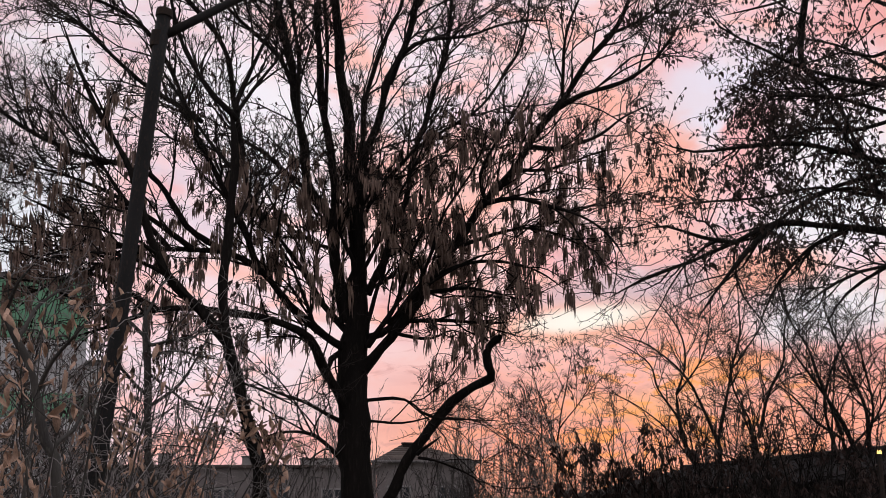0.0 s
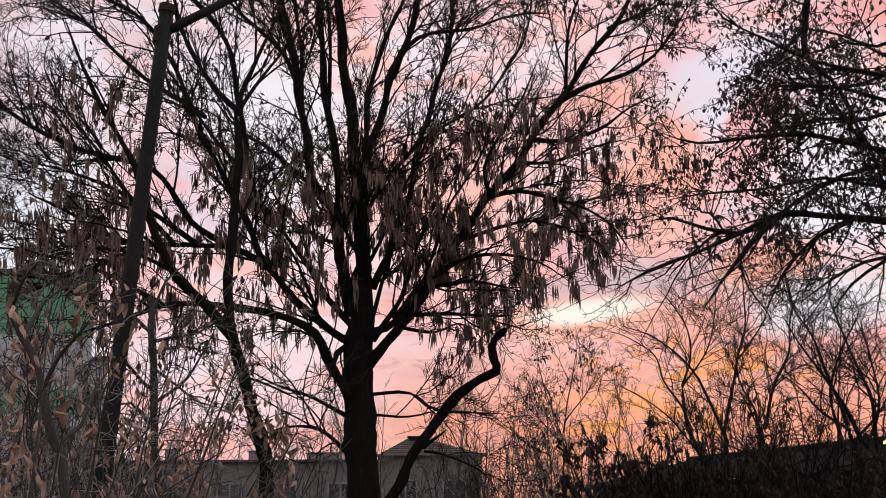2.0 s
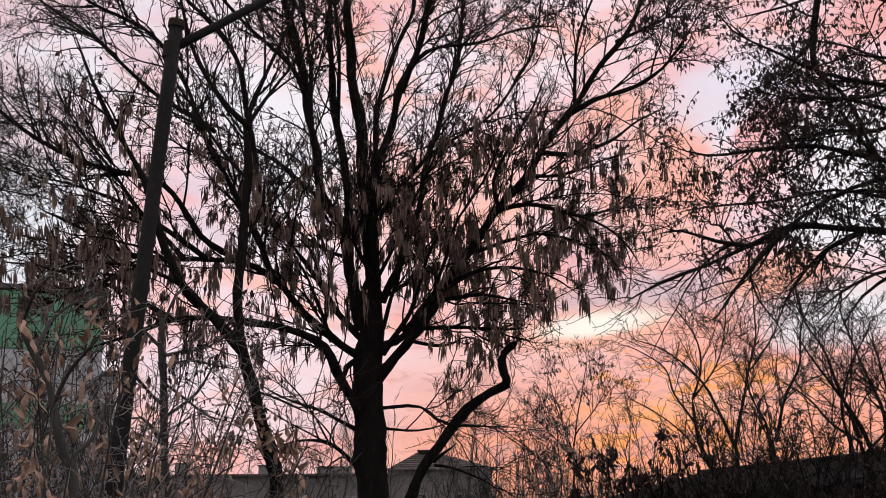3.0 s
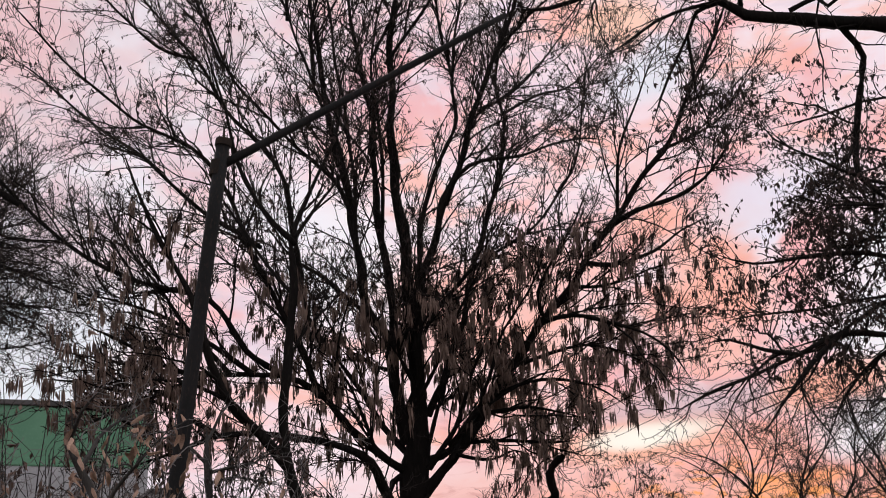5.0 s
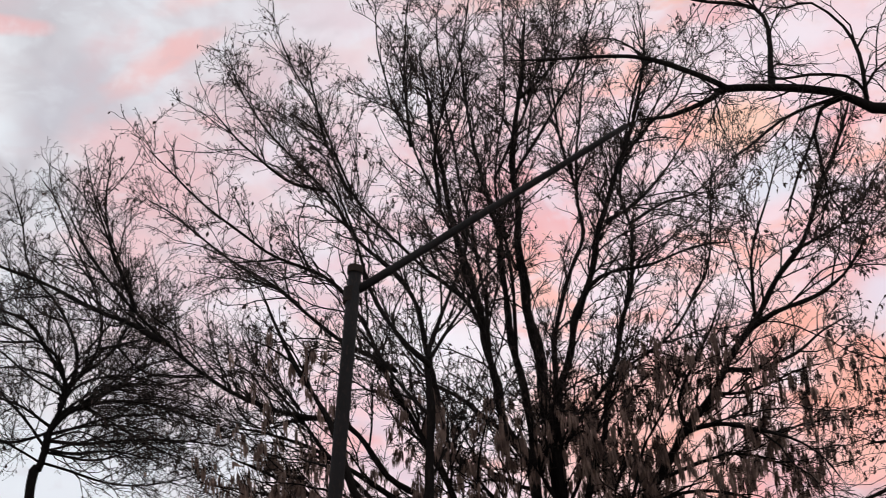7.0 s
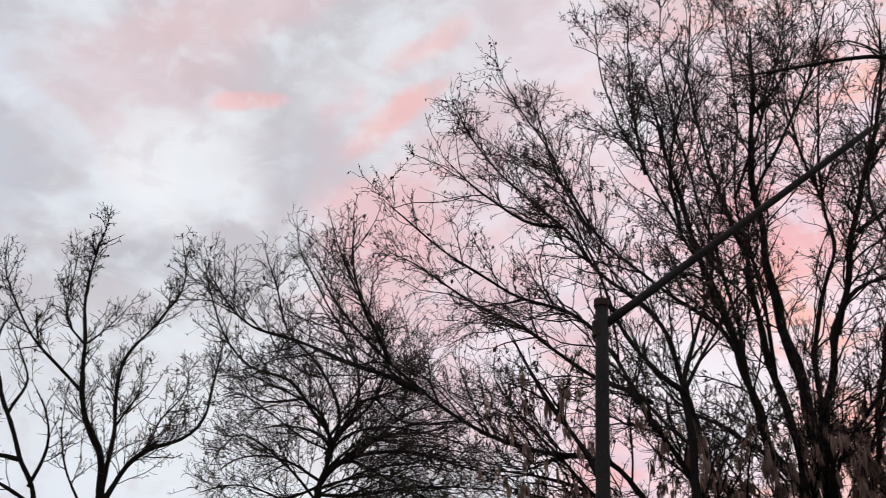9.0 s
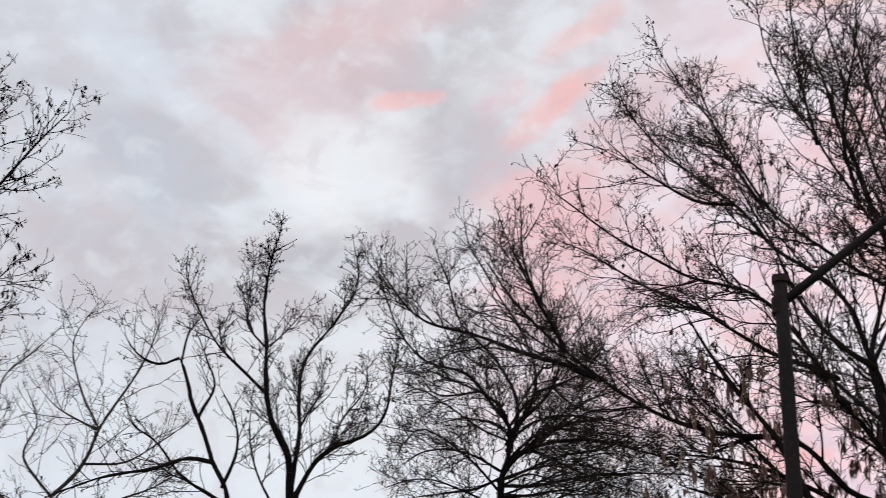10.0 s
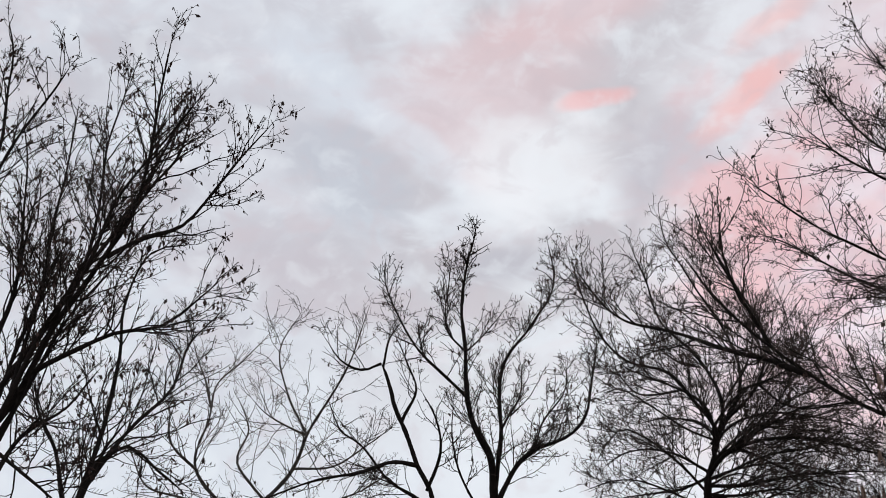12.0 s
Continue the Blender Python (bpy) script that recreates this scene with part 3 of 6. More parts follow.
limb(big, "limb", 0.018, 0.0060, [(-0.77, 12.98, 2.90), (-0.39, 12.84, 2.89), (-0.13, 12.70, 2.72), (0.26, 12.55, 2.67), (0.58, 12.39, 2.63)])
limb(big, "limb", 0.016, 0.0053, [(-0.74, 12.98, 2.69), (-0.43, 13.19, 2.69), (-0.08, 13.40, 2.79), (0.10, 13.60, 2.89)])
limb(big, "limb", 0.016, 0.0053, [(-0.24, 12.60, 2.30), (0.03, 12.40, 2.23), (0.30, 12.20, 2.10), (0.45, 11.99, 1.91)])
# long shoots fanning out over the left side
limb(big, "limb", 0.036, 0.0067, [(-1.83, 12.47, 4.11), (-2.04, 12.27, 4.67), (-2.46, 12.05, 5.45), (-2.90, 11.79, 6.41), (-3.59, 11.44, 6.74), (-4.06, 11.11, 7.10), (-4.36, 10.83, 7.38), (-4.60, 10.56, 7.64)])
limb(big, "limb", 0.036, 0.0067, [(-1.97, 12.45, 4.95), (-2.32, 12.56, 6.57), (-2.91, 12.61, 7.31), (-3.31, 12.69, 8.00), (-3.86, 12.71, 8.66), (-4.34, 12.73, 9.42), (-4.59, 12.82, 10.03)])
limb(big, "limb", 0.024, 0.006, [(-1.46, 12.52, 5.62), (-1.63, 12.40, 6.27), (-2.30, 12.20, 6.94), (-2.77, 11.99, 7.49), (-3.12, 11.81, 8.38), (-3.39, 11.63, 9.01), (-3.56, 11.48, 9.42)])
limb(big, "limb", 0.024, 0.006, [(-1.46, 12.52, 5.62), (-1.67, 12.60, 6.82), (-2.00, 12.65, 7.65), (-2.28, 12.71, 8.45), (-2.57, 12.75, 9.31), (-2.73, 12.82, 10.18), (-2.71, 12.93, 10.82)])
limb(big, "limb", 0.024, 0.006, [(-1.47, 12.41, 5.69), (-1.52, 12.23, 6.77), (-1.68, 12.03, 7.69), (-1.76, 11.84, 8.49), (-1.79, 11.65, 9.25), (-1.70, 11.48, 9.99)])
limb(big, "limb", 0.024, 0.006, [(-1.27, 13.14, 5.99), (-1.30, 13.34, 7.16), (-1.45, 13.53, 8.33), (-1.30, 13.74, 9.47), (-1.29, 13.95, 10.64), (-1.22, 14.15, 11.81)])
limb(big, "limb", 0.028, 0.0067, [(-2.49, 12.56, 5.73), (-3.22, 12.61, 6.25), (-3.87, 12.63, 6.85), (-4.51, 12.64, 7.33), (-5.04, 12.65, 7.82), (-5.48, 12.69, 8.16)])
# finer limbs that fill the middle and the seed-heavy left
limb(big, "limb", 0.026, 0.006, [(-0.88, 12.77, 4.08), (-0.68, 12.53, 4.38), (-0.53, 12.29, 4.68), (-0.30, 12.05, 5.07), (-0.13, 11.80, 5.40)])
limb(big, "limb", 0.024, 0.006, [(-0.90, 12.77, 4.26), (-1.04, 12.42, 4.59), (-0.91, 12.10, 4.92), (-0.68, 11.78, 5.28)])
limb(big, "limb", 0.024, 0.006, [(-1.15, 13.15, 4.52), (-1.40, 13.38, 4.63), (-1.70, 13.59, 4.87), (-1.99, 13.81, 5.32), (-2.14, 14.04, 5.78)])
limb(big, "limb", 0.024, 0.006, [(-0.86, 13.17, 4.04), (-0.57, 13.39, 4.26), (-0.27, 13.60, 4.75), (-0.03, 13.80, 5.25), (0.23, 14.00, 5.64)])
limb(big, "limb", 0.024, 0.006, [(-0.28, 12.80, 3.91), (-0.14, 12.50, 4.26), (-0.02, 12.20, 4.60), (0.25, 11.90, 4.97), (0.46, 11.59, 5.33)])
limb(big, "limb", 0.024, 0.006, [(0.44, 12.59, 4.87), (0.38, 12.44, 5.13), (0.55, 12.29, 5.44), (0.77, 12.13, 5.80), (0.93, 11.96, 6.16)])
limb(big, "limb", 0.022, 0.006, [(0.70, 12.58, 5.23), (1.04, 12.76, 5.28), (1.35, 12.93, 5.39), (1.67, 13.09, 5.56), (2.00, 13.25, 5.68)])
limb(big, "limb", 0.024, 0.006, [(-1.28, 12.74, 3.55), (-1.49, 12.46, 4.14), (-1.63, 12.19, 4.37), (-1.55, 11.95, 4.65), (-1.43, 11.71, 4.98)])
limb(big, "limb", 0.024, 0.006, [(-1.83, 12.47, 4.11), (-2.04, 12.64, 4.64), (-2.26, 12.80, 4.99), (-2.59, 12.94, 5.33), (-2.82, 13.10, 5.82)])
limb(big, "limb", 0.030, 0.007, [(-2.46, 12.15, 4.30), (-2.79, 11.88, 4.52), (-3.16, 11.58, 4.72), (-3.50, 11.27, 4.80), (-3.81, 10.95, 4.81)])
limb(big, "limb", 0.030, 0.007, [(-2.67, 12.11, 4.29), (-3.12, 12.26, 4.78), (-3.52, 12.41, 5.30), (-3.94, 12.55, 5.82), (-4.26, 12.70, 6.38)])
limb(big, "limb", 0.028, 0.007, [(-2.65, 11.70, 3.61), (-3.12, 11.80, 3.89), (-3.58, 11.87, 4.07), (-4.04, 11.94, 4.20), (-4.49, 11.99, 4.26)])
limb(big, "limb", 0.028, 0.007, [(-2.83, 11.87, 4.24), (-3.15, 11.51, 4.00), (-3.45, 11.15, 3.77), (-3.71, 10.78, 3.55)])
limb(big, "limb", 0.022, 0.006, [(-2.83, 11.87, 4.24), (-3.36, 12.01, 4.32), (-3.89, 12.12, 4.46), (-4.49, 12.20, 4.60)])
limb(big, "limb", 0.022, 0.006, [(-2.99, 11.41, 3.43), (-3.28, 11.13, 3.61), (-3.55, 10.83, 3.71), (-3.83, 10.52, 3.69)])
limb(big, "limb", 0.024, 0.006, [(-1.94, 12.36, 7.44), (-1.92, 12.12, 8.21), (-1.60, 11.93, 9.07), (-1.41, 11.72, 9.89)])
limb(big, "limb", 0.024, 0.006, [(-1.39, 12.93, 8.04), (-1.02, 13.16, 8.99), (-0.70, 13.38, 9.94), (-0.49, 13.59, 10.98)])
limb(big, "limb", 0.024, 0.006, [(-1.18, 12.55, 7.80), (-0.60, 12.32, 8.55), (-0.24, 12.07, 9.13), (0.02, 11.80, 9.72)])
limb(big, "limb", 0.022, 0.006, [(-2.32, 12.80, 8.51), (-2.42, 13.05, 9.50), (-2.44, 13.32, 10.47), (-2.44, 13.59, 11.33)])
limb(big, "limb", 0.022, 0.006, [(-2.94, 12.47, 7.74), (-3.28, 12.59, 8.60), (-3.49, 12.75, 9.42), (-3.56, 12.93, 10.02)])
limb(big, "limb", 0.022, 0.006, [(-3.23, 12.40, 7.85), (-3.57, 12.03, 7.84), (-3.93, 11.64, 8.10), (-4.21, 11.25, 8.41)])
limb(big, "limb", 0.022, 0.006, [(0.05, 12.80, 8.06), (0.40, 12.53, 8.32), (0.71, 12.25, 8.50), (0.90, 11.97, 8.88)])
limb(big, "limb", 0.022, 0.006, [(-1.02, 12.76, 8.96), (-0.64, 12.38, 9.08), (-0.36, 11.99, 9.39)])

limb(big, "limb", 0.020, 0.006, [(-0.19, 12.60, 7.23), (0.25, 12.93, 7.63), (0.66, 13.25, 8.26), (1.04, 13.56, 8.92)])
limb(big, "limb", 0.020, 0.006, [(0.08, 12.80, 7.27), (0.50, 13.06, 7.61), (0.90, 13.30, 7.84), (1.41, 13.53, 8.51)])
limb(big, "limb", 0.020, 0.006, [(1.22, 12.34, 5.91), (1.23, 12.07, 6.43), (1.41, 11.78, 6.92), (1.64, 11.48, 7.38)])
limb(big, "limb", 0.020, 0.006, [(1.66, 12.29, 6.56), (2.06, 12.50, 6.82), (2.47, 12.69, 7.15), (2.80, 12.90, 7.70)])
limb(big, "limb", 0.020, 0.006, [(-0.47, 12.79, 7.74), (-0.60, 12.52, 8.30), (-0.63, 12.25, 8.86), (-0.55, 11.99, 9.26)])
limb(big, "limb", 0.022, 0.006, [(-0.23, 12.80, 3.97), (0.20, 12.47, 3.97), (0.53, 12.12, 3.84), (0.88, 11.77, 3.67)])
limb(big, "limb", 0.022, 0.006, [(-0.48, 12.79, 3.56), (-0.14, 13.07, 3.54), (0.10, 13.33, 3.67), (0.40, 13.59, 3.62)])
limb(big, "limb", 0.034, 0.0100, [(-0.77, 12.90, 3.44), (-0.56, 12.78, 3.74), (-0.41, 12.65, 4.03), (-0.29, 12.52, 4.36), (-0.12, 12.40, 4.68)])
limb(big, "limb", 0.028, 0.0090, [(-0.80, 12.95, 3.62), (-0.68, 13.04, 4.05), (-0.58, 13.12, 4.43), (-0.52, 13.21, 4.82), (-0.50, 13.30, 5.22)])
limb(big, "limb", 0.024, 0.0080, [(-0.56, 12.85, 3.66), (-0.30, 12.69, 3.92), (0.02, 12.52, 4.12), (0.36, 12.36, 4.26), (0.63, 12.20, 4.28)])


def big_keep(p):
    """The upper middle stays open, the lower crown and the rim are full."""
    inner = np.exp(-((p[:, 0] + 1.35) / 1.2) ** 2) * np.exp(-((p[:, 2] - 6.3) / 1.1) ** 2)
    return 0.95 - 0.5 * inner - 0.25 * (p[:, 2] < 5.0)


crown(big, 9.2, 1.22, 10.5, 0.44, 11.5, 0.135, lift=0.24, start=0.05, angle=37, thin=0.0027, wander=0.25, keep=big_keep, stout=0.012)


def seed_zone(p):
    x, z = p[:, 0], p[:, 2]
    clump = np.sin(x * 2.3 + 1.0) + np.sin(z * 3.1 + x * 1.1) + np.sin(p[:, 1] * 2.0)
    low = 3.5 + 0.42 * np.maximum(x - 0.1, 0) - 0.25 * np.minimum(np.maximum(-x - 2.4, 0), 1)
    return (z > low) & (z < np.where(x < -1.4, 5.25 - 0.1 * (x + 1.4) * (x > -2.6), 9.0)) & (z < 5.9 + 0.4 * np.sin(x * 1.7) - 0.4 * (x > 0.3)) & (x > -4.3) & (x < 2.6) & (clump > -1.1)


def seed_heart(p):
    x, z = p[:, 0], p[:, 2]
    return (z > 3.2) & (z < 5.0) & (x > -3.0) & (x < 0.4)


def seed_left(p):
    x, z = p[:, 0], p[:, 2]
    return (z > 3.3) & (z < 4.9) & (x > -4.4) & (x < -2.2)


def seed_right(p):
    x, z = p[:, 0], p[:, 2]
    return (z > 3.55 + 0.2 * np.maximum(x - 0.4, 0)) & (z < 4.9) & (x > -0.2) & (x < 1.7)


def seed_bough(p):
    x, z = p[:, 0], p[:, 2]
    return (z > 4.35 + 0.25 * (x - 1.0)) & (z < 5.7 + 0.2 * np.sin(x * 4)) & (x > 0.75) & (x < 2.7)


hang_clusters(big, "dry brown seed bunches on the lower boughs", 0, 95, seed_right, 0.8)
hang_clusters(big, "dry brown seed bunches along the sloping bough", 0, 100, seed_bough, 0.8)
hang_clusters(big, "dry brown seed bunches round the stems", 0, 190, seed_heart, 0.8)
hang_clusters(big, "dry brown seed bunches in the fork", 0, 100, lambda p: (p[:, 2] > 3.4) & (p[:, 2] < 4.9) & (p[:, 0] > -1.7) & (p[:, 0] < 0.4), 0.8)
hang_clusters(big, "dry brown seed bunches on the outer boughs", 0, 180, seed_left, 0.8)
hang_clusters(big, "dense dry brown seed bunches", 300, 230, seed_zone, 0.8)
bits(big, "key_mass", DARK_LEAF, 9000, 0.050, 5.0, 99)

# ---- the slender forked tree beside it ----
slim = tree("slender_tree", "slender dark leaning tree forking high up, with a few dry leaves", (-1.75, 10.9, 0))
limb(slim, "trunk", 0.085, 0.0300, [(-1.54, 10.89, -0.10), (-1.54, 10.89, 1.88), (-1.63, 10.88, 2.35), (-1.73, 10.86, 2.78), (-1.85, 10.84, 3.19), (-1.90, 10.83, 3.71), (-1.88, 10.84, 4.21), (-1.85, 10.84, 4.78), (-1.88, 10.84, 5.28)])
limb(slim, "limb", 0.028, 0.0060, [(-1.84, 10.84, 5.19), (-1.91, 10.76, 5.27), (-2.08, 10.69, 5.46), (-2.28, 10.61, 5.73), (-2.37, 10.53, 6.03), (-2.43, 10.45, 6.33), (-2.56, 10.38, 6.69), (-2.66, 10.30, 7.10)])
limb(slim, "limb", 0.028, 0.0060, [(-1.84, 10.84, 5.21), (-1.86, 10.93, 5.40), (-1.73, 11.03, 5.80), (-1.60, 11.12, 6.18), (-1.51, 11.21, 6.53), (-1.50, 11.31, 6.98), (-1.41, 11.40, 7.52)])
limb(slim, "limb", 0.022, 0.0060, [(-1.84, 10.84, 5.26), (-1.78, 10.91, 5.40), (-1.58, 10.98, 5.71), (-1.31, 11.06, 6.10), (-1.04, 11.13, 6.42), (-0.83, 11.20, 6.79)])
limb(slim, "limb", 0.054, 0.0090, [(-1.85, 10.84, 3.17), (-2.08, 10.71, 3.46), (-2.32, 10.58, 3.70), (-2.42, 10.47, 3.93), (-2.59, 10.34, 4.43), (-2.81, 10.19, 4.88), (-3.04, 10.04, 5.38), (-3.17, 9.91, 5.77)])
limb(slim, "limb", 0.020, 0.0075, [(-1.86, 10.84, 4.73), (-2.10, 10.93, 5.01), (-2.33, 11.01, 5.36), (-2.57, 11.08, 5.71), (-2.76, 11.16, 6.13)])
limb(slim, "limb", 0.018, 0.0060, [(-1.89, 10.84, 4.11), (-1.74, 11.03, 4.47), (-1.62, 11.22, 4.67), (-1.49, 11.40, 4.89)])
limb(slim, "limb", 0.014, 0.0060, [(-1.75, 10.86, 2.85), (-1.48, 10.60, 2.73), (-1.16, 10.33, 2.58)])
limb(slim, "limb", 0.012, 0.0050, [(-1.55, 10.88, 2.00), (-1.50, 10.62, 2.22), (-1.42, 10.40, 2.32)])
limb(slim, "limb", 0.012, 0.0050, [(-1.57, 10.88, 2.15), (-1.70, 10.64, 2.38), (-1.84, 10.42, 2.44)])
crown(slim, 5.4, 1.1, 8.5, 0.44, 7.5, 0.15, lift=0.26, start=0.1, angle=37, thin=0.0024, wander=0.24)
hang_clusters(slim, "dry brown seed bunches", 30, 8, lambda p: (p[:, 2] > 3.2) & (p[:, 2] < 5.4) & (p[:, 0] < -1.7), 0.72)
bits(slim, "key_mass", DARK_LEAF, 700, 0.05, 4.0, 99)

# ---- right-hand tree whose limbs reach in from outside ----
right = tree("overhanging_tree", "bare dark tree with long overhanging limbs and drooping twigs", (3.75, 6.9, 0))
limb(right, "trunk", 0.170, 0.1300, [(3.31, 7.06, -0.10), (3.31, 7.06, 2.02), (3.34, 7.05, 2.97), (3.31, 7.06, 3.64), (3.36, 7.04, 4.99)])
limb(right, "limb", 0.032, 0.0065, [(3.35, 7.04, 3.16), (2.97, 7.11, 3.23), (2.56, 7.16, 3.29), (2.18, 7.18, 3.33), (1.93, 7.14, 3.34), (1.70, 7.10, 3.23), (1.40, 7.06, 3.09), (1.13, 7.01, 2.98), (0.91, 6.94, 2.85)])
limb(right, "limb", 0.020, 0.0053, [(1.93, 7.14, 3.34), (1.70, 7.00, 3.12), (1.50, 6.84, 2.90), (1.34, 6.67, 2.68)])
limb(right, "limb", 0.018, 0.0053, [(2.33, 7.13, 3.30), (2.18, 7.42, 3.25), (2.07, 7.69, 3.10), (2.02, 7.95, 2.89)])
limb(right, "limb", 0.024, 0.0060, [(3.30, 7.07, 3.54), (3.06, 7.32, 3.71), (2.74, 7.59, 3.75), (2.50, 7.81, 3.74), (2.26, 8.02, 3.63), (2.05, 8.22, 3.50), (1.78, 8.41, 3.47)])
limb(right, "limb", 0.026, 0.0060, [(3.34, 7.05, 3.67), (2.86, 7.16, 3.70), (2.60, 7.17, 3.72), (2.37, 7.16, 3.77), (2.11, 7.15, 3.82), (1.81, 7.15, 3.80), (1.47, 7.14, 3.76), (1.24, 7.09, 3.82)])
limb(right, "limb", 0.052, 0.0120, [(2.84, 7.00, 5.11), (2.29, 7.01, 5.21), (1.80, 7.02, 5.30), (1.52, 7.03, 5.32), (1.32, 7.04, 5.45), (1.02, 7.06, 5.53), (0.71, 7.07, 5.58), (0.60, 7.08, 5.53), (0.36, 7.09, 5.45), (0.16, 7.10, 5.45)])
limb(right, "limb", 0.022, 0.0060, [(0.73, 7.08, 5.57), (0.61, 7.02, 5.64), (0.25, 6.97, 5.79), (-0.10, 6.91, 5.82), (-0.40, 6.86, 5.81), (-0.66, 6.80, 5.81)])
limb(right, "limb", 0.022, 0.0060, [(0.98, 7.06, 5.54), (1.00, 7.10, 5.71), (1.02, 7.14, 6.01), (0.97, 7.18, 6.21), (0.78, 7.22, 6.31), (0.58, 7.26, 6.38), (0.32, 7.30, 6.56)])
limb(right, "limb", 0.018, 0.0050, [(1.51, 7.04, 5.35), (1.53, 7.08, 5.51), (1.54, 7.13, 5.76), (1.49, 7.17, 5.99), (1.33, 7.21, 6.21), (1.17, 7.26, 6.23), (1.03, 7.30, 6.30)])
limb(right, "limb", 0.014, 0.0050, [(1.52, 7.04, 5.39), (1.50, 6.99, 5.42), (1.40, 6.94, 5.50), (1.18, 6.90, 5.52), (1.01, 6.85, 5.49), (0.84, 6.80, 5.53)])
limb(right, "limb", 0.016, 0.0050, [(1.80, 7.02, 5.33), (1.96, 6.96, 5.38), (2.00, 6.89, 5.29), (2.11, 6.83, 5.37), (2.24, 6.76, 5.38), (2.37, 6.70, 5.46)])
limb(right, "limb", 0.018, 0.0050, [(1.37, 7.05, 5.42), (1.25, 7.14, 5.40), (1.20, 7.22, 5.29), (1.08, 7.31, 5.03), (0.96, 7.40, 4.73)])
limb(right, "limb", 0.012, 0.0040, [(1.19, 7.10, 5.24), (1.20, 7.15, 5.21), (1.23, 7.20, 4.91), (1.29, 7.25, 4.77), (1.33, 7.30, 4.55)])
limb(right, "limb", 0.015, 0.0040, [(1.35, 7.05, 5.42), (1.19, 6.99, 5.35), (0.98, 6.92, 5.24), (0.73, 6.86, 5.04), (0.55, 6.80, 4.92)])
limb(right, "limb", 0.026, 0.0090, [(2.06, 7.02, 5.24), (2.16, 7.10, 5.20), (2.28, 7.17, 5.09), (2.23, 7.25, 4.82), (2.19, 7.32, 4.56), (2.15, 7.40, 4.49)])
limb(right, "limb", 0.024, 0.0070, [(2.29, 7.40, 4.99), (2.22, 7.35, 4.74), (2.18, 7.30, 4.53), (2.18, 7.25, 4.32), (2.29, 7.20, 4.17), (2.36, 7.15, 4.01), (2.40, 7.10, 3.85), (2.43, 7.05, 3.73), (2.51, 7.00, 3.59)])
limb(right, "limb", 0.014, 0.0050, [(2.21, 7.40, 4.57), (2.09, 7.38, 4.44), (2.04, 7.35, 4.30), (2.11, 7.32, 4.18), (2.08, 7.30, 3.96)])
limb(right, "limb", 0.021, 0.0045, [(3.34, 7.05, 3.97), (3.01, 7.41, 4.28), (2.83, 7.69, 4.49), (2.62, 7.98, 4.76), (2.33, 8.28, 4.96)])
limb(right, "limb", 0.021, 0.0045, [(3.31, 7.06, 2.97), (2.88, 7.09, 3.04), (2.51, 7.07, 3.07), (2.21, 7.01, 2.96), (1.92, 6.94, 2.76)])
limb(right, "limb", 0.020, 0.005, [(3.35, 7.04, 3.83), (2.88, 7.08, 3.91), (2.57, 7.03, 3.97), (2.21, 6.98, 4.05), (1.89, 6.91, 4.03), (1.59, 6.82, 4.10)])
limb(right, "limb", 0.020, 0.005, [(3.37, 7.04, 4.32), (3.04, 7.32, 4.64), (2.81, 7.53, 4.85), (2.54, 7.76, 5.06), (2.19, 7.99, 5.05), (1.89, 8.19, 5.05)])
limb(right, "limb", 0.016, 0.005, [(3.41, 7.24, 3.48), (3.08, 7.49, 3.58), (2.78, 7.72, 3.64), (2.43, 7.94, 3.77), (2.08, 8.14, 3.75), (1.70, 8.33, 3.76), (1.50, 8.47, 3.76)])
limb(right, "limb", 0.016, 0.005, [(3.09, 6.94, 4.00), (2.57, 7.02, 4.12), (2.16, 7.03, 4.21), (1.88, 6.99, 4.35), (1.62, 6.93, 4.47), (1.49, 6.84, 4.58)])
limb(right, "limb", 0.016, 0.005, [(3.00, 7.20, 3.25), (2.78, 7.50, 3.20), (2.52, 7.80, 3.04), (2.40, 8.05, 2.83)])
limb(right, "limb", 0.014, 0.005, [(1.65, 7.01, 3.19), (1.42, 6.85, 3.19), (1.21, 6.69, 3.21), (1.03, 6.52, 3.14)])
limb(right, "limb", 0.014, 0.0040, [(2.74, 7.10, 4.26), (2.52, 7.25, 4.17), (2.33, 7.40, 4.19), (2.13, 7.55, 4.28), (1.92, 7.70, 4.27)])
limb(right, "limb", 0.014, 0.0040, [(2.72, 7.10, 3.98), (2.49, 7.22, 3.93), (2.26, 7.35, 3.98), (2.05, 7.48, 3.95), (1.81, 7.60, 3.97)])
limb(right, "limb", 0.012, 0.0040, [(2.37, 7.00, 3.74), (2.29, 7.20, 4.02), (2.19, 7.40, 4.23), (2.08, 7.60, 4.45)])
limb(right, "limb", 0.014, 0.0040, [(2.67, 7.10, 3.47), (2.41, 7.27, 3.58), (2.19, 7.43, 3.58), (1.99, 7.60, 3.50)])
limb(right, "limb", 0.012, 0.0040, [(2.76, 7.10, 4.43), (2.61, 7.28, 4.40), (2.47, 7.45, 4.50), (2.31, 7.62, 4.50), (2.22, 7.80, 4.68)])
crown(right, 10.4, 0.66, 12.5, 0.35, 13.0, 0.11, lift=0.02, droop=0.08, thin=0.0016, start=0.12, angle=45, wander=0.29, stout=0.008, keep=lambda p: np.where(p[:, 2] > 4.9, 0.55, 0.95))
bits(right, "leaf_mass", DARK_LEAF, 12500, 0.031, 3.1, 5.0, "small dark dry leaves")

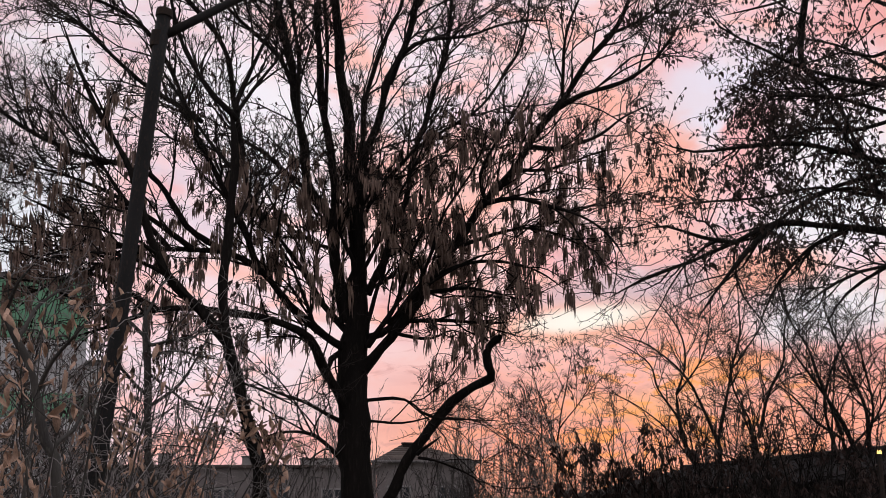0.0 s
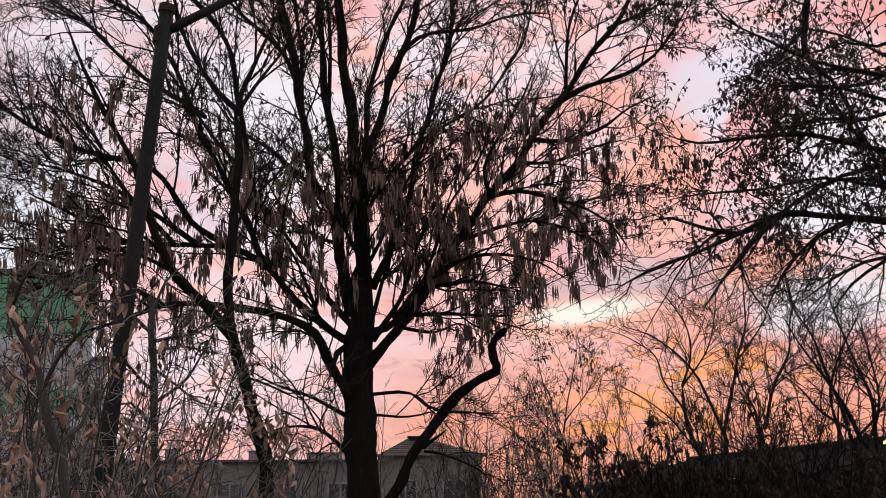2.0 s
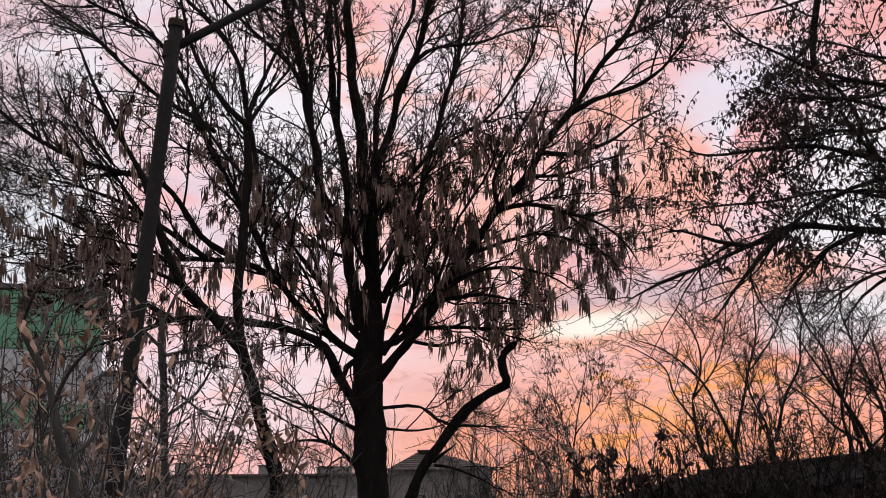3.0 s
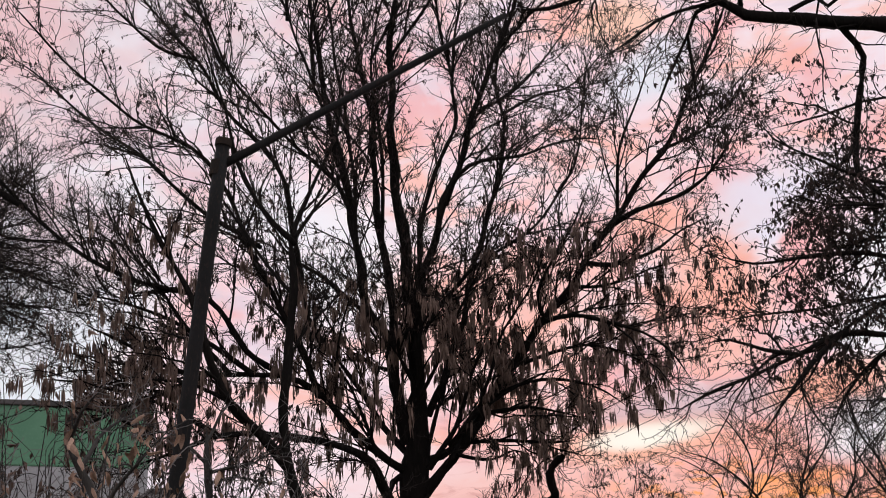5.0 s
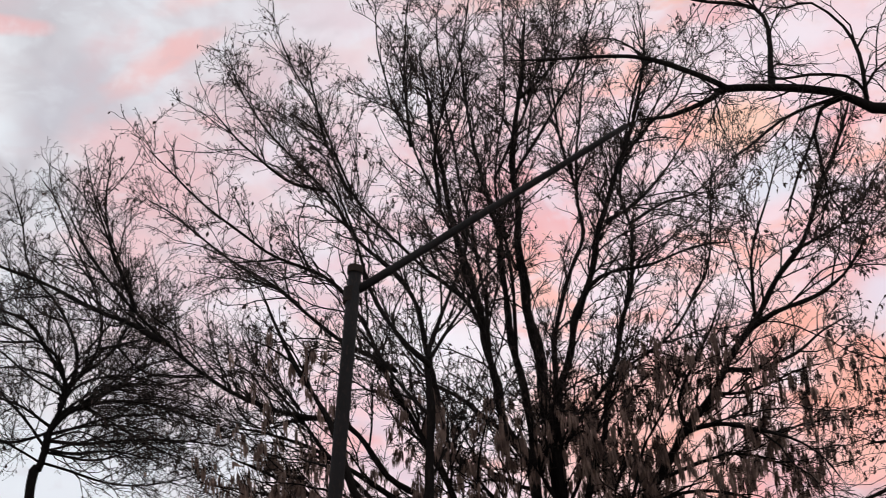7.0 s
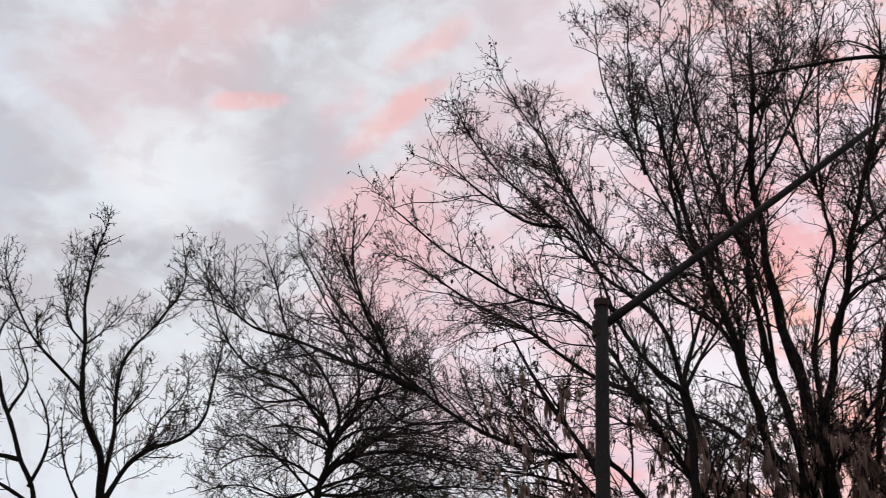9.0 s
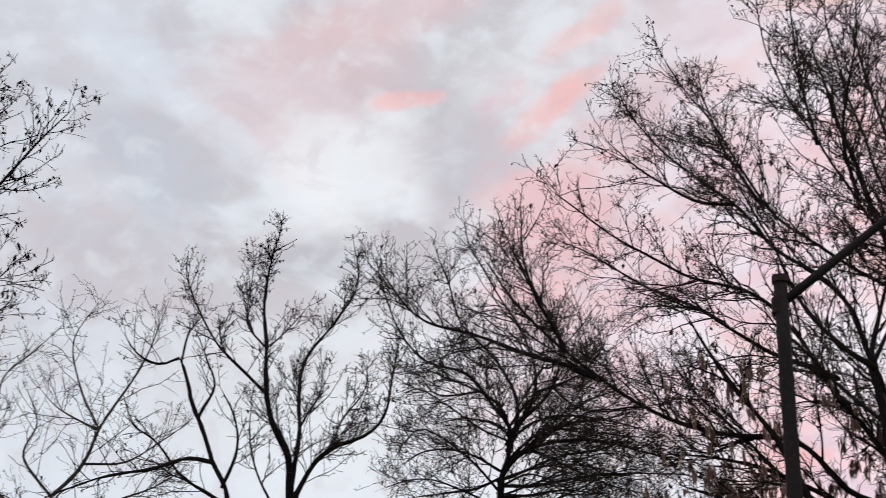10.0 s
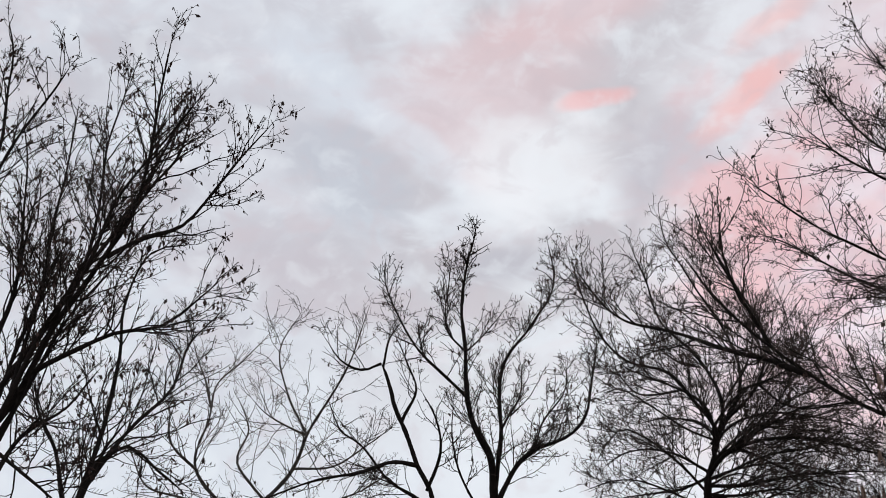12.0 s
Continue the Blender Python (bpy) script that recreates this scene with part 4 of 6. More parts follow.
# ---- dense tree to the left ----
dense = tree("dense_twiggy_tree", "dense bare grey-brown tree with fine crossing twigs", (-6.91, 13.36, 0), BARK, TWIG)
limb(dense, "trunk", 0.078, 0.046, [(-6.91, 13.36, -0.10), (-6.91, 13.36, 4.61), (-6.83, 13.39, 5.26), (-6.75, 13.43, 5.73)])
limb(dense, "limb", 0.031, 0.0061, [(-6.78, 13.42, 5.60), (-6.60, 13.41, 6.11), (-6.75, 13.24, 6.52), (-6.98, 13.03, 6.87), (-7.35, 12.73, 7.02), (-7.58, 12.50, 7.37), (-7.68, 12.33, 7.87), (-7.73, 12.20, 8.30)])
limb(dense, "limb", 0.031, 0.0061, [(-6.76, 13.43, 5.66), (-6.55, 13.75, 6.04), (-6.24, 14.11, 6.35), (-5.88, 14.48, 6.44), (-5.51, 14.84, 6.59)])
limb(dense, "limb", 0.028, 0.0061, [(-6.69, 13.46, 5.93), (-6.47, 13.39, 6.43), (-6.59, 13.16, 6.96), (-6.89, 12.82, 7.44), (-6.95, 12.61, 7.99), (-7.02, 12.39, 8.46)])
limb(dense, "limb", 0.026, 0.0061, [(-6.63, 13.49, 6.13), (-6.41, 13.78, 6.73), (-6.53, 13.89, 7.46), (-6.92, 13.89, 8.26), (-7.27, 13.89, 9.03), (-7.41, 14.00, 9.63)])
limb(dense, "limb", 0.023, 0.0061, [(-6.62, 13.50, 6.20), (-6.15, 13.72, 6.73), (-6.02, 13.77, 7.37), (-6.27, 13.67, 8.08), (-6.53, 13.55, 8.75), (-6.67, 13.48, 9.34)])
limb(dense, "limb", 0.018, 0.0051, [(-6.81, 13.41, 5.46), (-7.10, 13.08, 5.92), (-7.42, 12.74, 6.18), (-7.52, 12.50, 6.01), (-7.63, 12.26, 5.64)])
limb(dense, "limb", 0.018, 0.0051, [(-6.81, 13.41, 5.40), (-6.47, 13.94, 5.65), (-5.96, 14.52, 6.03), (-5.54, 15.04, 6.00)])
limb(dense, "limb", 0.015, 0.0051, [(-6.47, 13.57, 5.98), (-5.92, 14.00, 6.68), (-5.85, 14.21, 7.38), (-6.02, 14.32, 8.24)])
limb(dense, "limb", 0.015, 0.0051, [(-6.94, 13.34, 6.73), (-7.26, 12.79, 6.58), (-7.31, 12.38, 6.76), (-7.42, 11.92, 6.66)])
limb(dense, "limb", 0.015, 0.0051, [(-6.82, 13.40, 5.26), (-7.16, 12.85, 5.48), (-7.33, 12.37, 5.47), (-7.54, 11.85, 5.27)])
limb(dense, "limb", 0.018, 0.0054, [(-6.47, 13.57, 5.98), (-5.83, 13.49, 5.57), (-5.28, 13.36, 5.25), (-4.70, 13.22, 5.00)])
limb(dense, "limb", 0.018, 0.0054, [(-6.34, 13.63, 6.67), (-5.58, 13.42, 6.72), (-5.04, 13.09, 7.04)])
limb(dense, "limb", 0.015, 0.0048, [(-6.67, 13.48, 6.07), (-6.81, 13.13, 6.15), (-7.07, 12.70, 6.38), (-7.22, 12.33, 6.52), (-7.32, 11.98, 6.38)])
limb(dense, "limb", 0.015, 0.0048, [(-6.26, 13.67, 6.24), (-5.93, 14.03, 6.19), (-5.53, 14.40, 6.13), (-5.15, 14.75, 5.93)])
limb(dense, "limb", 0.015, 0.0048, [(-6.47, 13.57, 6.61), (-6.25, 13.89, 7.24), (-6.27, 14.10, 7.92), (-6.42, 14.25, 8.65)])
limb(dense, "limb", 0.015, 0.0048, [(-6.77, 13.43, 5.53), (-6.33, 13.34, 5.57), (-5.78, 13.29, 5.26), (-5.37, 13.18, 4.98)])
limb(dense, "limb", 0.015, 0.0048, [(-6.74, 13.44, 7.00), (-7.06, 13.50, 7.17), (-7.45, 13.52, 7.58), (-7.70, 13.61, 8.15)])
limb(dense, "limb", 0.017, 0.0051, [(-6.80, 13.41, 5.39), (-6.21, 13.47, 5.27), (-5.54, 13.54, 5.43), (-4.90, 13.57, 5.42)])
limb(dense, "limb", 0.017, 0.0051, [(-6.47, 13.57, 5.91), (-5.92, 14.11, 6.56), (-5.56, 14.53, 6.82), (-5.24, 14.93, 7.15)])
limb(dense, "limb", 0.017, 0.0051, [(-6.68, 13.47, 5.62), (-6.02, 13.49, 5.77), (-5.44, 13.44, 5.75), (-4.86, 13.37, 5.94)])
limb(dense, "limb", 0.017, 0.0051, [(-6.79, 13.41, 5.26), (-6.06, 13.98, 5.08), (-5.53, 14.40, 5.21), (-5.09, 14.77, 5.51)])
limb(dense, "limb", 0.017, 0.0051, [(-6.15, 13.72, 6.73), (-5.90, 14.04, 6.47), (-5.49, 14.42, 6.48), (-5.05, 14.79, 6.62)])
limb(dense, "limb", 0.030, 0.0068, [(-6.81, 13.41, 5.56), (-6.50, 13.33, 5.82), (-6.06, 13.32, 5.90), (-5.46, 13.36, 5.83), (-4.91, 13.35, 5.59), (-4.37, 13.33, 5.38)])
limb(dense, "limb", 0.026, 0.0059, [(-6.81, 13.40, 5.52), (-6.37, 13.40, 5.46), (-5.77, 13.45, 5.46), (-5.18, 13.47, 5.42), (-4.56, 13.47, 5.31)])
limb(dense, "limb", 0.026, 0.0051, [(-6.69, 13.46, 5.89), (-6.61, 13.37, 6.25), (-6.67, 13.21, 6.49), (-6.90, 12.96, 6.66), (-7.11, 12.71, 6.77), (-7.34, 12.43, 6.91)])
limb(dense, "limb", 0.022, 0.0051, [(-6.71, 13.46, 6.03), (-6.45, 13.75, 6.33), (-6.07, 14.08, 6.44), (-5.65, 14.41, 6.36), (-5.12, 14.76, 6.16)])
limb(dense, "limb", 0.019, 0.0051, [(-6.76, 13.43, 5.69), (-7.00, 13.14, 5.87), (-7.21, 12.85, 5.92), (-7.43, 12.56, 5.83), (-7.58, 12.29, 5.59)])
limb(dense, "limb", 0.019, 0.0051, [(-6.66, 13.48, 6.24), (-6.41, 13.75, 6.68), (-6.08, 14.04, 6.83), (-5.65, 14.36, 6.74)])
limb(dense, "limb", 0.019, 0.0051, [(-6.79, 13.42, 5.62), (-7.10, 13.40, 5.54), (-7.52, 13.33, 5.54), (-8.01, 13.20, 5.51)])
limb(dense, "limb", 0.024, 0.0060, [(-6.74, 13.44, 5.76), (-6.64, 13.86, 6.12), (-6.42, 14.33, 6.43), (-6.10, 14.82, 6.52)])
limb(dense, "limb", 0.022, 0.0060, [(-6.79, 13.42, 5.59), (-6.66, 13.81, 5.77), (-6.38, 14.27, 5.91), (-6.01, 14.75, 5.89), (-5.65, 15.21, 5.73)])
limb(dense, "limb", 0.022, 0.0060, [(-6.83, 13.40, 5.44), (-6.41, 13.30, 5.32), (-5.90, 13.24, 5.29), (-5.36, 13.18, 5.14)])
limb(dense, "limb", 0.020, 0.0060, [(-6.68, 13.47, 6.17), (-6.98, 13.62, 6.41), (-7.41, 13.70, 6.55), (-7.85, 13.76, 6.58)])
crown(dense, 12.0, 0.74, 11.5, 0.40, 10.0, 0.14, lift=0.22, thin=0.0026, start=0.08, angle=40, wander=0.25, stout=0.009)
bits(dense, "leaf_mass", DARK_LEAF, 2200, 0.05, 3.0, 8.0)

# ---- open three-topped tree ----
openy = tree("three_topped_tree", "open bare tree with three upright tops and sparse twigs", (-11.0, 14.2, 0), BARK, TWIG)
limb(openy, "trunk", 0.093, 0.0675, [(-10.74, 14.50, -0.10), (-10.74, 14.50, 5.23), (-10.73, 14.52, 5.79), (-10.71, 14.53, 6.27)])
limb(openy, "limb", 0.061, 0.0088, [(-10.71, 14.53, 6.23), (-10.71, 14.46, 6.76), (-10.81, 14.31, 7.25), (-10.88, 14.18, 7.75), (-10.88, 14.11, 8.44), (-10.87, 14.05, 9.15), (-10.76, 14.07, 9.78), (-10.61, 14.10, 10.43)])
limb(openy, "limb", 0.029, 0.0063, [(-10.99, 14.32, 7.77), (-11.18, 13.92, 8.10), (-11.35, 13.52, 8.47), (-11.41, 13.21, 8.84), (-11.44, 12.92, 9.30), (-11.29, 12.78, 9.66)])
limb(openy, "limb", 0.043, 0.0069, [(-10.71, 14.53, 6.27), (-10.67, 14.68, 7.14), (-10.73, 14.76, 7.96), (-10.66, 14.93, 8.54), (-10.38, 15.25, 9.13), (-10.15, 15.52, 9.83), (-10.27, 15.56, 10.63)])
limb(openy, "limb", 0.047, 0.0076, [(-10.70, 14.53, 6.11), (-10.44, 14.60, 6.57), (-10.11, 14.71, 6.87), (-9.67, 14.87, 7.03), (-9.37, 14.95, 7.32), (-9.18, 14.95, 7.92), (-9.04, 14.91, 8.49)])
limb(openy, "limb", 0.021, 0.0063, [(-11.03, 14.28, 8.53), (-11.44, 14.39, 9.04), (-11.61, 14.68, 9.95), (-11.77, 14.98, 10.61)])
limb(openy, "limb", 0.020, 0.0063, [(-10.60, 14.61, 7.28), (-10.08, 14.36, 7.62), (-9.75, 13.98, 7.87)])
limb(openy, "limb", 0.020, 0.0063, [(-10.22, 14.87, 6.93), (-10.29, 15.23, 7.45), (-10.17, 15.71, 8.09), (-10.33, 16.00, 8.68)])
limb(openy, "limb", 0.014, 0.0057, [(-11.02, 14.29, 8.48), (-10.76, 14.49, 8.80), (-10.47, 14.70, 9.26)])
limb(openy, "limb", 0.021, 0.0063, [(-10.90, 14.39, 6.11), (-11.12, 14.22, 6.70), (-11.18, 14.17, 7.29), (-11.16, 14.19, 7.73)])
crown(openy, 12.0, 0.72, 12.5, 0.26, 10.0, 0.10, lift=0.46, thin=0.0034, start=0.10, angle=48, wander=0.20, stout=0.009)
bits(openy, "leaf_mass", DARK_LEAF, 420, 0.06, 3.0, 99)

side = tree("crooked_tree", "crooked bare tree with arching limbs and fine twigs", (-12.1, 13.3, 0), BARK, TWIG)
limb(side, "trunk", 0.065, 0.030, [(-11.35, 14.04, -0.10), (-11.35, 14.04, 5.24), (-11.41, 13.99, 6.12), (-11.57, 13.86, 6.78), (-11.75, 13.71, 7.38), (-11.89, 13.59, 7.90), (-11.99, 13.49, 8.31)])
limb(side, "limb", 0.026, 0.0070, [(-11.99, 13.49, 8.31), (-12.09, 13.18, 8.15), (-12.23, 12.83, 8.26), (-12.30, 12.53, 8.54)])
limb(side, "limb", 0.026, 0.0070, [(-11.75, 13.71, 7.42), (-11.71, 13.96, 7.96), (-11.91, 14.00, 8.48), (-12.16, 14.01, 9.01)])
limb(side, "limb", 0.034, 0.0070, [(-11.57, 13.86, 6.74), (-11.69, 13.50, 6.73), (-11.91, 13.03, 6.54), (-12.23, 12.45, 6.35), (-12.52, 11.88, 6.05), (-12.62, 11.48, 5.83)])
limb(side, "limb", 0.022, 0.0070, [(-11.97, 13.52, 8.26), (-11.90, 13.58, 8.72), (-11.70, 13.75, 9.09)])
limb(side, "limb", 0.030, 0.007, [(-11.41, 13.99, 6.12), (-11.98, 13.71, 6.57), (-12.39, 13.54, 7.12), (-12.74, 13.42, 7.43), (-12.98, 13.40, 8.01)])
limb(side, "limb", 0.030, 0.007, [(-11.47, 13.94, 6.37), (-11.19, 13.91, 6.89), (-11.12, 13.71, 7.34), (-11.15, 13.42, 7.70)])
crown(side, 7.5, 0.85, 8.0, 0.36, 8.0, 0.12, lift=0.32, thin=0.0032, start=0.12, angle=48, wander=0.20, stout=0.009)
bits(side, "leaf_mass", DARK_LEAF, 160, 0.05, 3.0, 99)

pale = tree("wispy_tree", "wispy pale bare tree with long arching shoots", (-14.74, 13.61, 0), BARK_GREY, TWIG_GREY)
limb(pale, "trunk", 0.090, 0.0600, [(-14.74, 13.61, -0.10), (-14.74, 13.61, 5.53), (-14.70, 13.65, 6.06), (-14.60, 13.75, 6.68)])
limb(pale, "limb", 0.034, 0.0070, [(-14.60, 13.75, 6.73), (-14.25, 14.00, 7.22), (-14.07, 14.07, 7.76), (-13.78, 14.24, 8.31), (-13.48, 14.42, 8.97), (-13.20, 14.56, 9.95)])
limb(pale, "limb", 0.022, 0.0063, [(-14.18, 14.19, 7.81), (-14.53, 14.07, 8.53), (-14.77, 14.06, 9.38), (-14.65, 14.42, 10.19)])
limb(pale, "limb", 0.022, 0.0063, [(-14.20, 14.17, 7.81), (-14.77, 13.94, 8.16), (-15.22, 13.82, 8.62)])
limb(pale, "limb", 0.034, 0.0063, [(-14.76, 13.58, 6.14), (-15.07, 13.36, 6.59), (-15.48, 13.02, 7.23), (-15.44, 13.19, 8.11), (-15.44, 13.32, 8.73), (-15.25, 13.67, 9.18), (-15.00, 14.06, 9.75)])
limb(pale, "limb", 0.026, 0.0063, [(-15.33, 12.95, 7.14), (-15.50, 12.47, 7.57), (-15.40, 12.33, 8.07), (-15.45, 12.00, 8.37)])
limb(pale, "limb", 0.022, 0.0063, [(-14.31, 14.06, 7.24), (-13.75, 14.37, 7.25), (-13.24, 14.61, 7.54), (-12.87, 14.72, 7.77)])
limb(pale, "limb", 0.022, 0.0063, [(-15.23, 13.05, 8.22), (-15.57, 13.04, 8.98), (-15.88, 13.07, 9.56)])
limb(pale, "limb", 0.030, 0.007, [(-14.76, 13.58, 6.14), (-15.47, 13.00, 6.68), (-16.04, 12.54, 6.95), (-16.35, 12.38, 7.53), (-16.66, 12.22, 8.03)])
limb(pale, "limb", 0.030, 0.007, [(-14.60, 13.75, 6.68), (-15.07, 13.54, 7.36), (-15.12, 13.78, 8.00), (-15.42, 13.75, 8.64)])
limb(pale, "limb", 0.030, 0.007, [(-14.76, 13.59, 6.05), (-13.90, 14.18, 6.56), (-13.25, 14.51, 6.79), (-12.73, 14.71, 7.10)])
crown(pale, 6.0, 1.15, 6.5, 0.50, 6.0, 0.15, lift=0.28, thin=0.0032, start=0.12, angle=47, wander=0.19, stout=0.009)

# ---- leaning tree at the far left ----
lean = tree("leaning_tree", "leaning bare dark tree with fine twigs and few dry leaves", (-8.6, 4.4, 0))
limb(lean, "trunk", 0.053, 0.0306, [(-8.50, 3.99, -0.10), (-8.50, 3.99, 3.36), (-8.25, 4.31, 3.60), (-8.04, 4.53, 3.99), (-7.82, 4.75, 4.43), (-7.66, 4.85, 4.73)])
limb(lean, "limb", 0.028, 0.0068, [(-8.19, 4.55, 4.11), (-8.00, 4.79, 4.62), (-7.87, 4.93, 4.98), (-7.69, 5.12, 5.53), (-7.52, 5.29, 5.93), (-7.37, 5.42, 6.37), (-7.24, 5.52, 6.78), (-7.14, 5.58, 7.09)])
limb(lean, "limb", 0.028, 0.0059, [(-7.68, 4.82, 4.66), (-7.53, 4.93, 5.13), (-7.35, 5.08, 5.58), (-7.18, 5.20, 5.98), (-7.08, 5.22, 6.39), (-7.00, 5.22, 6.96), (-6.93, 5.20, 7.50)])
limb(lean, "limb", 0.023, 0.0051, [(-7.43, 5.20, 5.70), (-7.35, 5.44, 5.92), (-7.23, 5.73, 6.11), (-7.15, 5.95, 6.47), (-7.05, 6.19, 6.93), (-6.98, 6.39, 7.30)])
limb(lean, "limb", 0.022, 0.0051, [(-7.66, 4.85, 4.73), (-7.46, 4.94, 4.84), (-7.17, 5.14, 5.00), (-6.87, 5.35, 5.03), (-6.63, 5.44, 5.19), (-6.41, 5.52, 5.40)])
limb(lean, "limb", 0.017, 0.0047, [(-7.57, 4.99, 5.23), (-7.66, 5.22, 5.94), (-7.81, 5.35, 6.81), (-7.90, 5.57, 7.78)])
limb(lean, "limb", 0.022, 0.0051, [(-7.75, 4.71, 4.40), (-7.55, 4.80, 4.95), (-7.31, 4.94, 5.46), (-7.12, 5.02, 6.02), (-6.83, 5.20, 6.53), (-6.56, 5.34, 6.95)])
limb(lean, "limb", 0.017, 0.0051, [(-7.73, 4.75, 4.59), (-7.81, 4.90, 5.22), (-7.91, 5.01, 5.94), (-8.01, 5.14, 6.63), (-8.13, 5.23, 7.37)])
limb(lean, "limb", 0.022, 0.0068, [(-8.02, 4.23, 5.06), (-7.88, 4.33, 5.77), (-7.75, 4.40, 6.22), (-7.62, 4.46, 6.54), (-7.46, 4.57, 6.88), (-7.34, 4.61, 7.06)])
limb(lean, "limb", 0.020, 0.0051, [(-7.96, 4.35, 5.71), (-8.04, 4.54, 6.58), (-8.19, 4.61, 7.41), (-8.38, 4.62, 8.00)])
limb(lean, "limb", 0.024, 0.0051, [(-7.47, 5.14, 3.55), (-7.52, 5.30, 3.98), (-7.57, 5.46, 4.57), (-7.65, 5.57, 5.07), (-7.76, 5.65, 5.54), (-7.76, 5.87, 6.07), (-7.65, 6.23, 6.27)])
limb(lean, "limb", 0.022, 0.0051, [(-7.86, 4.53, 4.28), (-7.52, 4.70, 4.01), (-7.20, 4.82, 3.75), (-6.94, 4.85, 3.50)])
limb(lean, "limb", 0.019, 0.0051, [(-7.42, 5.20, 3.83), (-7.26, 5.26, 4.21), (-7.07, 5.35, 4.44)])
limb(lean, "limb", 0.020, 0.0051, [(-7.86, 4.53, 4.77), (-7.94, 4.78, 5.31), (-8.10, 4.90, 5.86), (-8.24, 5.05, 6.52)])
limb(lean, "limb", 0.019, 0.0051, [(-7.39, 5.24, 4.07), (-7.40, 5.57, 4.31), (-7.43, 5.86, 4.21), (-7.44, 6.16, 4.06)])
limb(lean, "limb", 0.022, 0.0051, [(-7.78, 5.40, 3.64), (-8.13, 5.47, 4.30), (-8.51, 5.50, 4.83), (-8.77, 5.71, 5.43)])
limb(lean, "limb", 0.022, 0.0051, [(-7.73, 5.46, 4.05), (-7.77, 5.83, 4.58), (-7.80, 6.20, 5.00), (-7.90, 6.47, 5.49), (-7.92, 6.83, 5.98)])
limb(lean, "limb", 0.022, 0.0051, [(-7.93, 4.81, 3.95), (-8.06, 5.10, 4.41), (-8.12, 5.49, 4.74), (-8.21, 5.82, 5.18)])
limb(lean, "limb", 0.019, 0.0051, [(-7.40, 5.24, 5.87), (-7.42, 5.54, 6.44), (-7.46, 5.82, 6.89), (-7.59, 5.98, 7.40)])
limb(lean, "limb", 0.022, 0.0050, [(-7.94, 4.78, 4.17), (-7.78, 4.81, 4.41), (-7.60, 4.88, 4.96), (-7.40, 4.95, 5.46), (-7.22, 5.01, 5.88), (-7.07, 5.01, 6.21)])
limb(lean, "limb", 0.020, 0.0050, [(-8.03, 4.82, 4.53), (-8.06, 4.92, 4.91), (-8.07, 5.05, 5.40), (-8.10, 5.14, 5.97), (-8.15, 5.20, 6.52)])
limb(lean, "limb", 0.020, 0.0050, [(-7.91, 4.82, 4.34), (-7.98, 5.00, 4.65), (-7.97, 5.29, 5.36), (-7.93, 5.62, 5.90), (-7.88, 5.93, 6.36)])
limb(lean, "limb", 0.016, 0.0050, [(-8.15, 4.82, 5.08), (-8.20, 4.93, 5.49), (-8.28, 5.00, 6.02), (-8.38, 5.02, 6.63), (-8.52, 4.97, 7.25)])
crown(lean, 10.0, 0.78, 14.0, 0.22, 14.0, 0.075, lift=0.36, thin=0.0021, start=0.08, angle=38, stout=0.0075, wander=0.19)
bits(lean, "leaf_mass", DARK_LEAF, 2600, 0.045, 3.0, 99, "small dark dry leaves")

# ---- thicket of small trees against the sunset ----
def small_tree(label, at, group, build, density=1.0, leaves=0):
    tr = tree("small_tree", label, at, BARK, TWIG, "tree", group)
    build(tr)
    crown(tr, 8.2 * density, 1.05, 8.5 * density, 0.48, 7.5 * density, 0.17, lift=0.22, thin=0.0030, start=0.12, angle=42, wander=0.30, stout=0.010)
    if leaves:
        bits(tr, "leaf_mass", DARK_LEAF, leaves, 0.07, 1.0, 99)
    return tr


def forked_one(tr):
    limb(tr, "trunk", 0.048, 0.0279, [(4.07, 19.58, -0.10), (4.07, 19.58, 1.93), (3.88, 19.62, 2.52), (3.67, 19.66, 3.00), (3.60, 19.67, 3.65)])
    limb(tr, "limb", 0.021, 0.0062, [(3.60, 19.67, 3.65), (3.73, 19.55, 4.07), (3.69, 19.45, 4.49), (3.50, 19.39, 4.84), (3.20, 19.34, 5.18)])
    limb(tr, "limb", 0.019, 0.0062, [(3.62, 19.67, 3.30), (3.36, 19.84, 3.75), (3.26, 19.99, 4.17), (2.81, 20.18, 4.53), (2.52, 20.35, 4.63)])
    limb(tr, "limb", 0.019, 0.0062, [(3.88, 19.62, 2.52), (3.47, 19.87, 3.14), (3.08, 20.10, 3.51), (2.58, 20.34, 3.81)])
    limb(tr, "limb", 0.017, 0.0062, [(3.60, 19.67, 3.65), (3.95, 19.44, 4.14), (4.07, 19.24, 4.72), (4.10, 19.06, 5.31)])


def forked_two(tr):
    limb(tr, "trunk", 0.048, 0.0310, [(4.09, 18.56, -0.10), (4.09, 18.56, 1.92), (4.01, 18.57, 2.31), (3.99, 18.58, 2.96)])
    limb(tr, "limb", 0.027, 0.0062, [(3.99, 18.58, 2.88), (4.11, 18.65, 3.37), (4.28, 18.72, 3.96), (4.43, 18.78, 4.56), (4.42, 18.89, 5.45)])
    limb(tr, "limb", 0.027, 0.0062, [(4.03, 18.57, 2.72), (3.78, 18.52, 3.32), (3.54, 18.46, 3.77), (3.02, 18.45, 4.24), (2.49, 18.43, 4.43)])
    limb(tr, "limb", 0.018, 0.0062, [(4.24, 18.52, 3.94), (4.67, 18.73, 4.47), (4.93, 18.97, 5.11)])


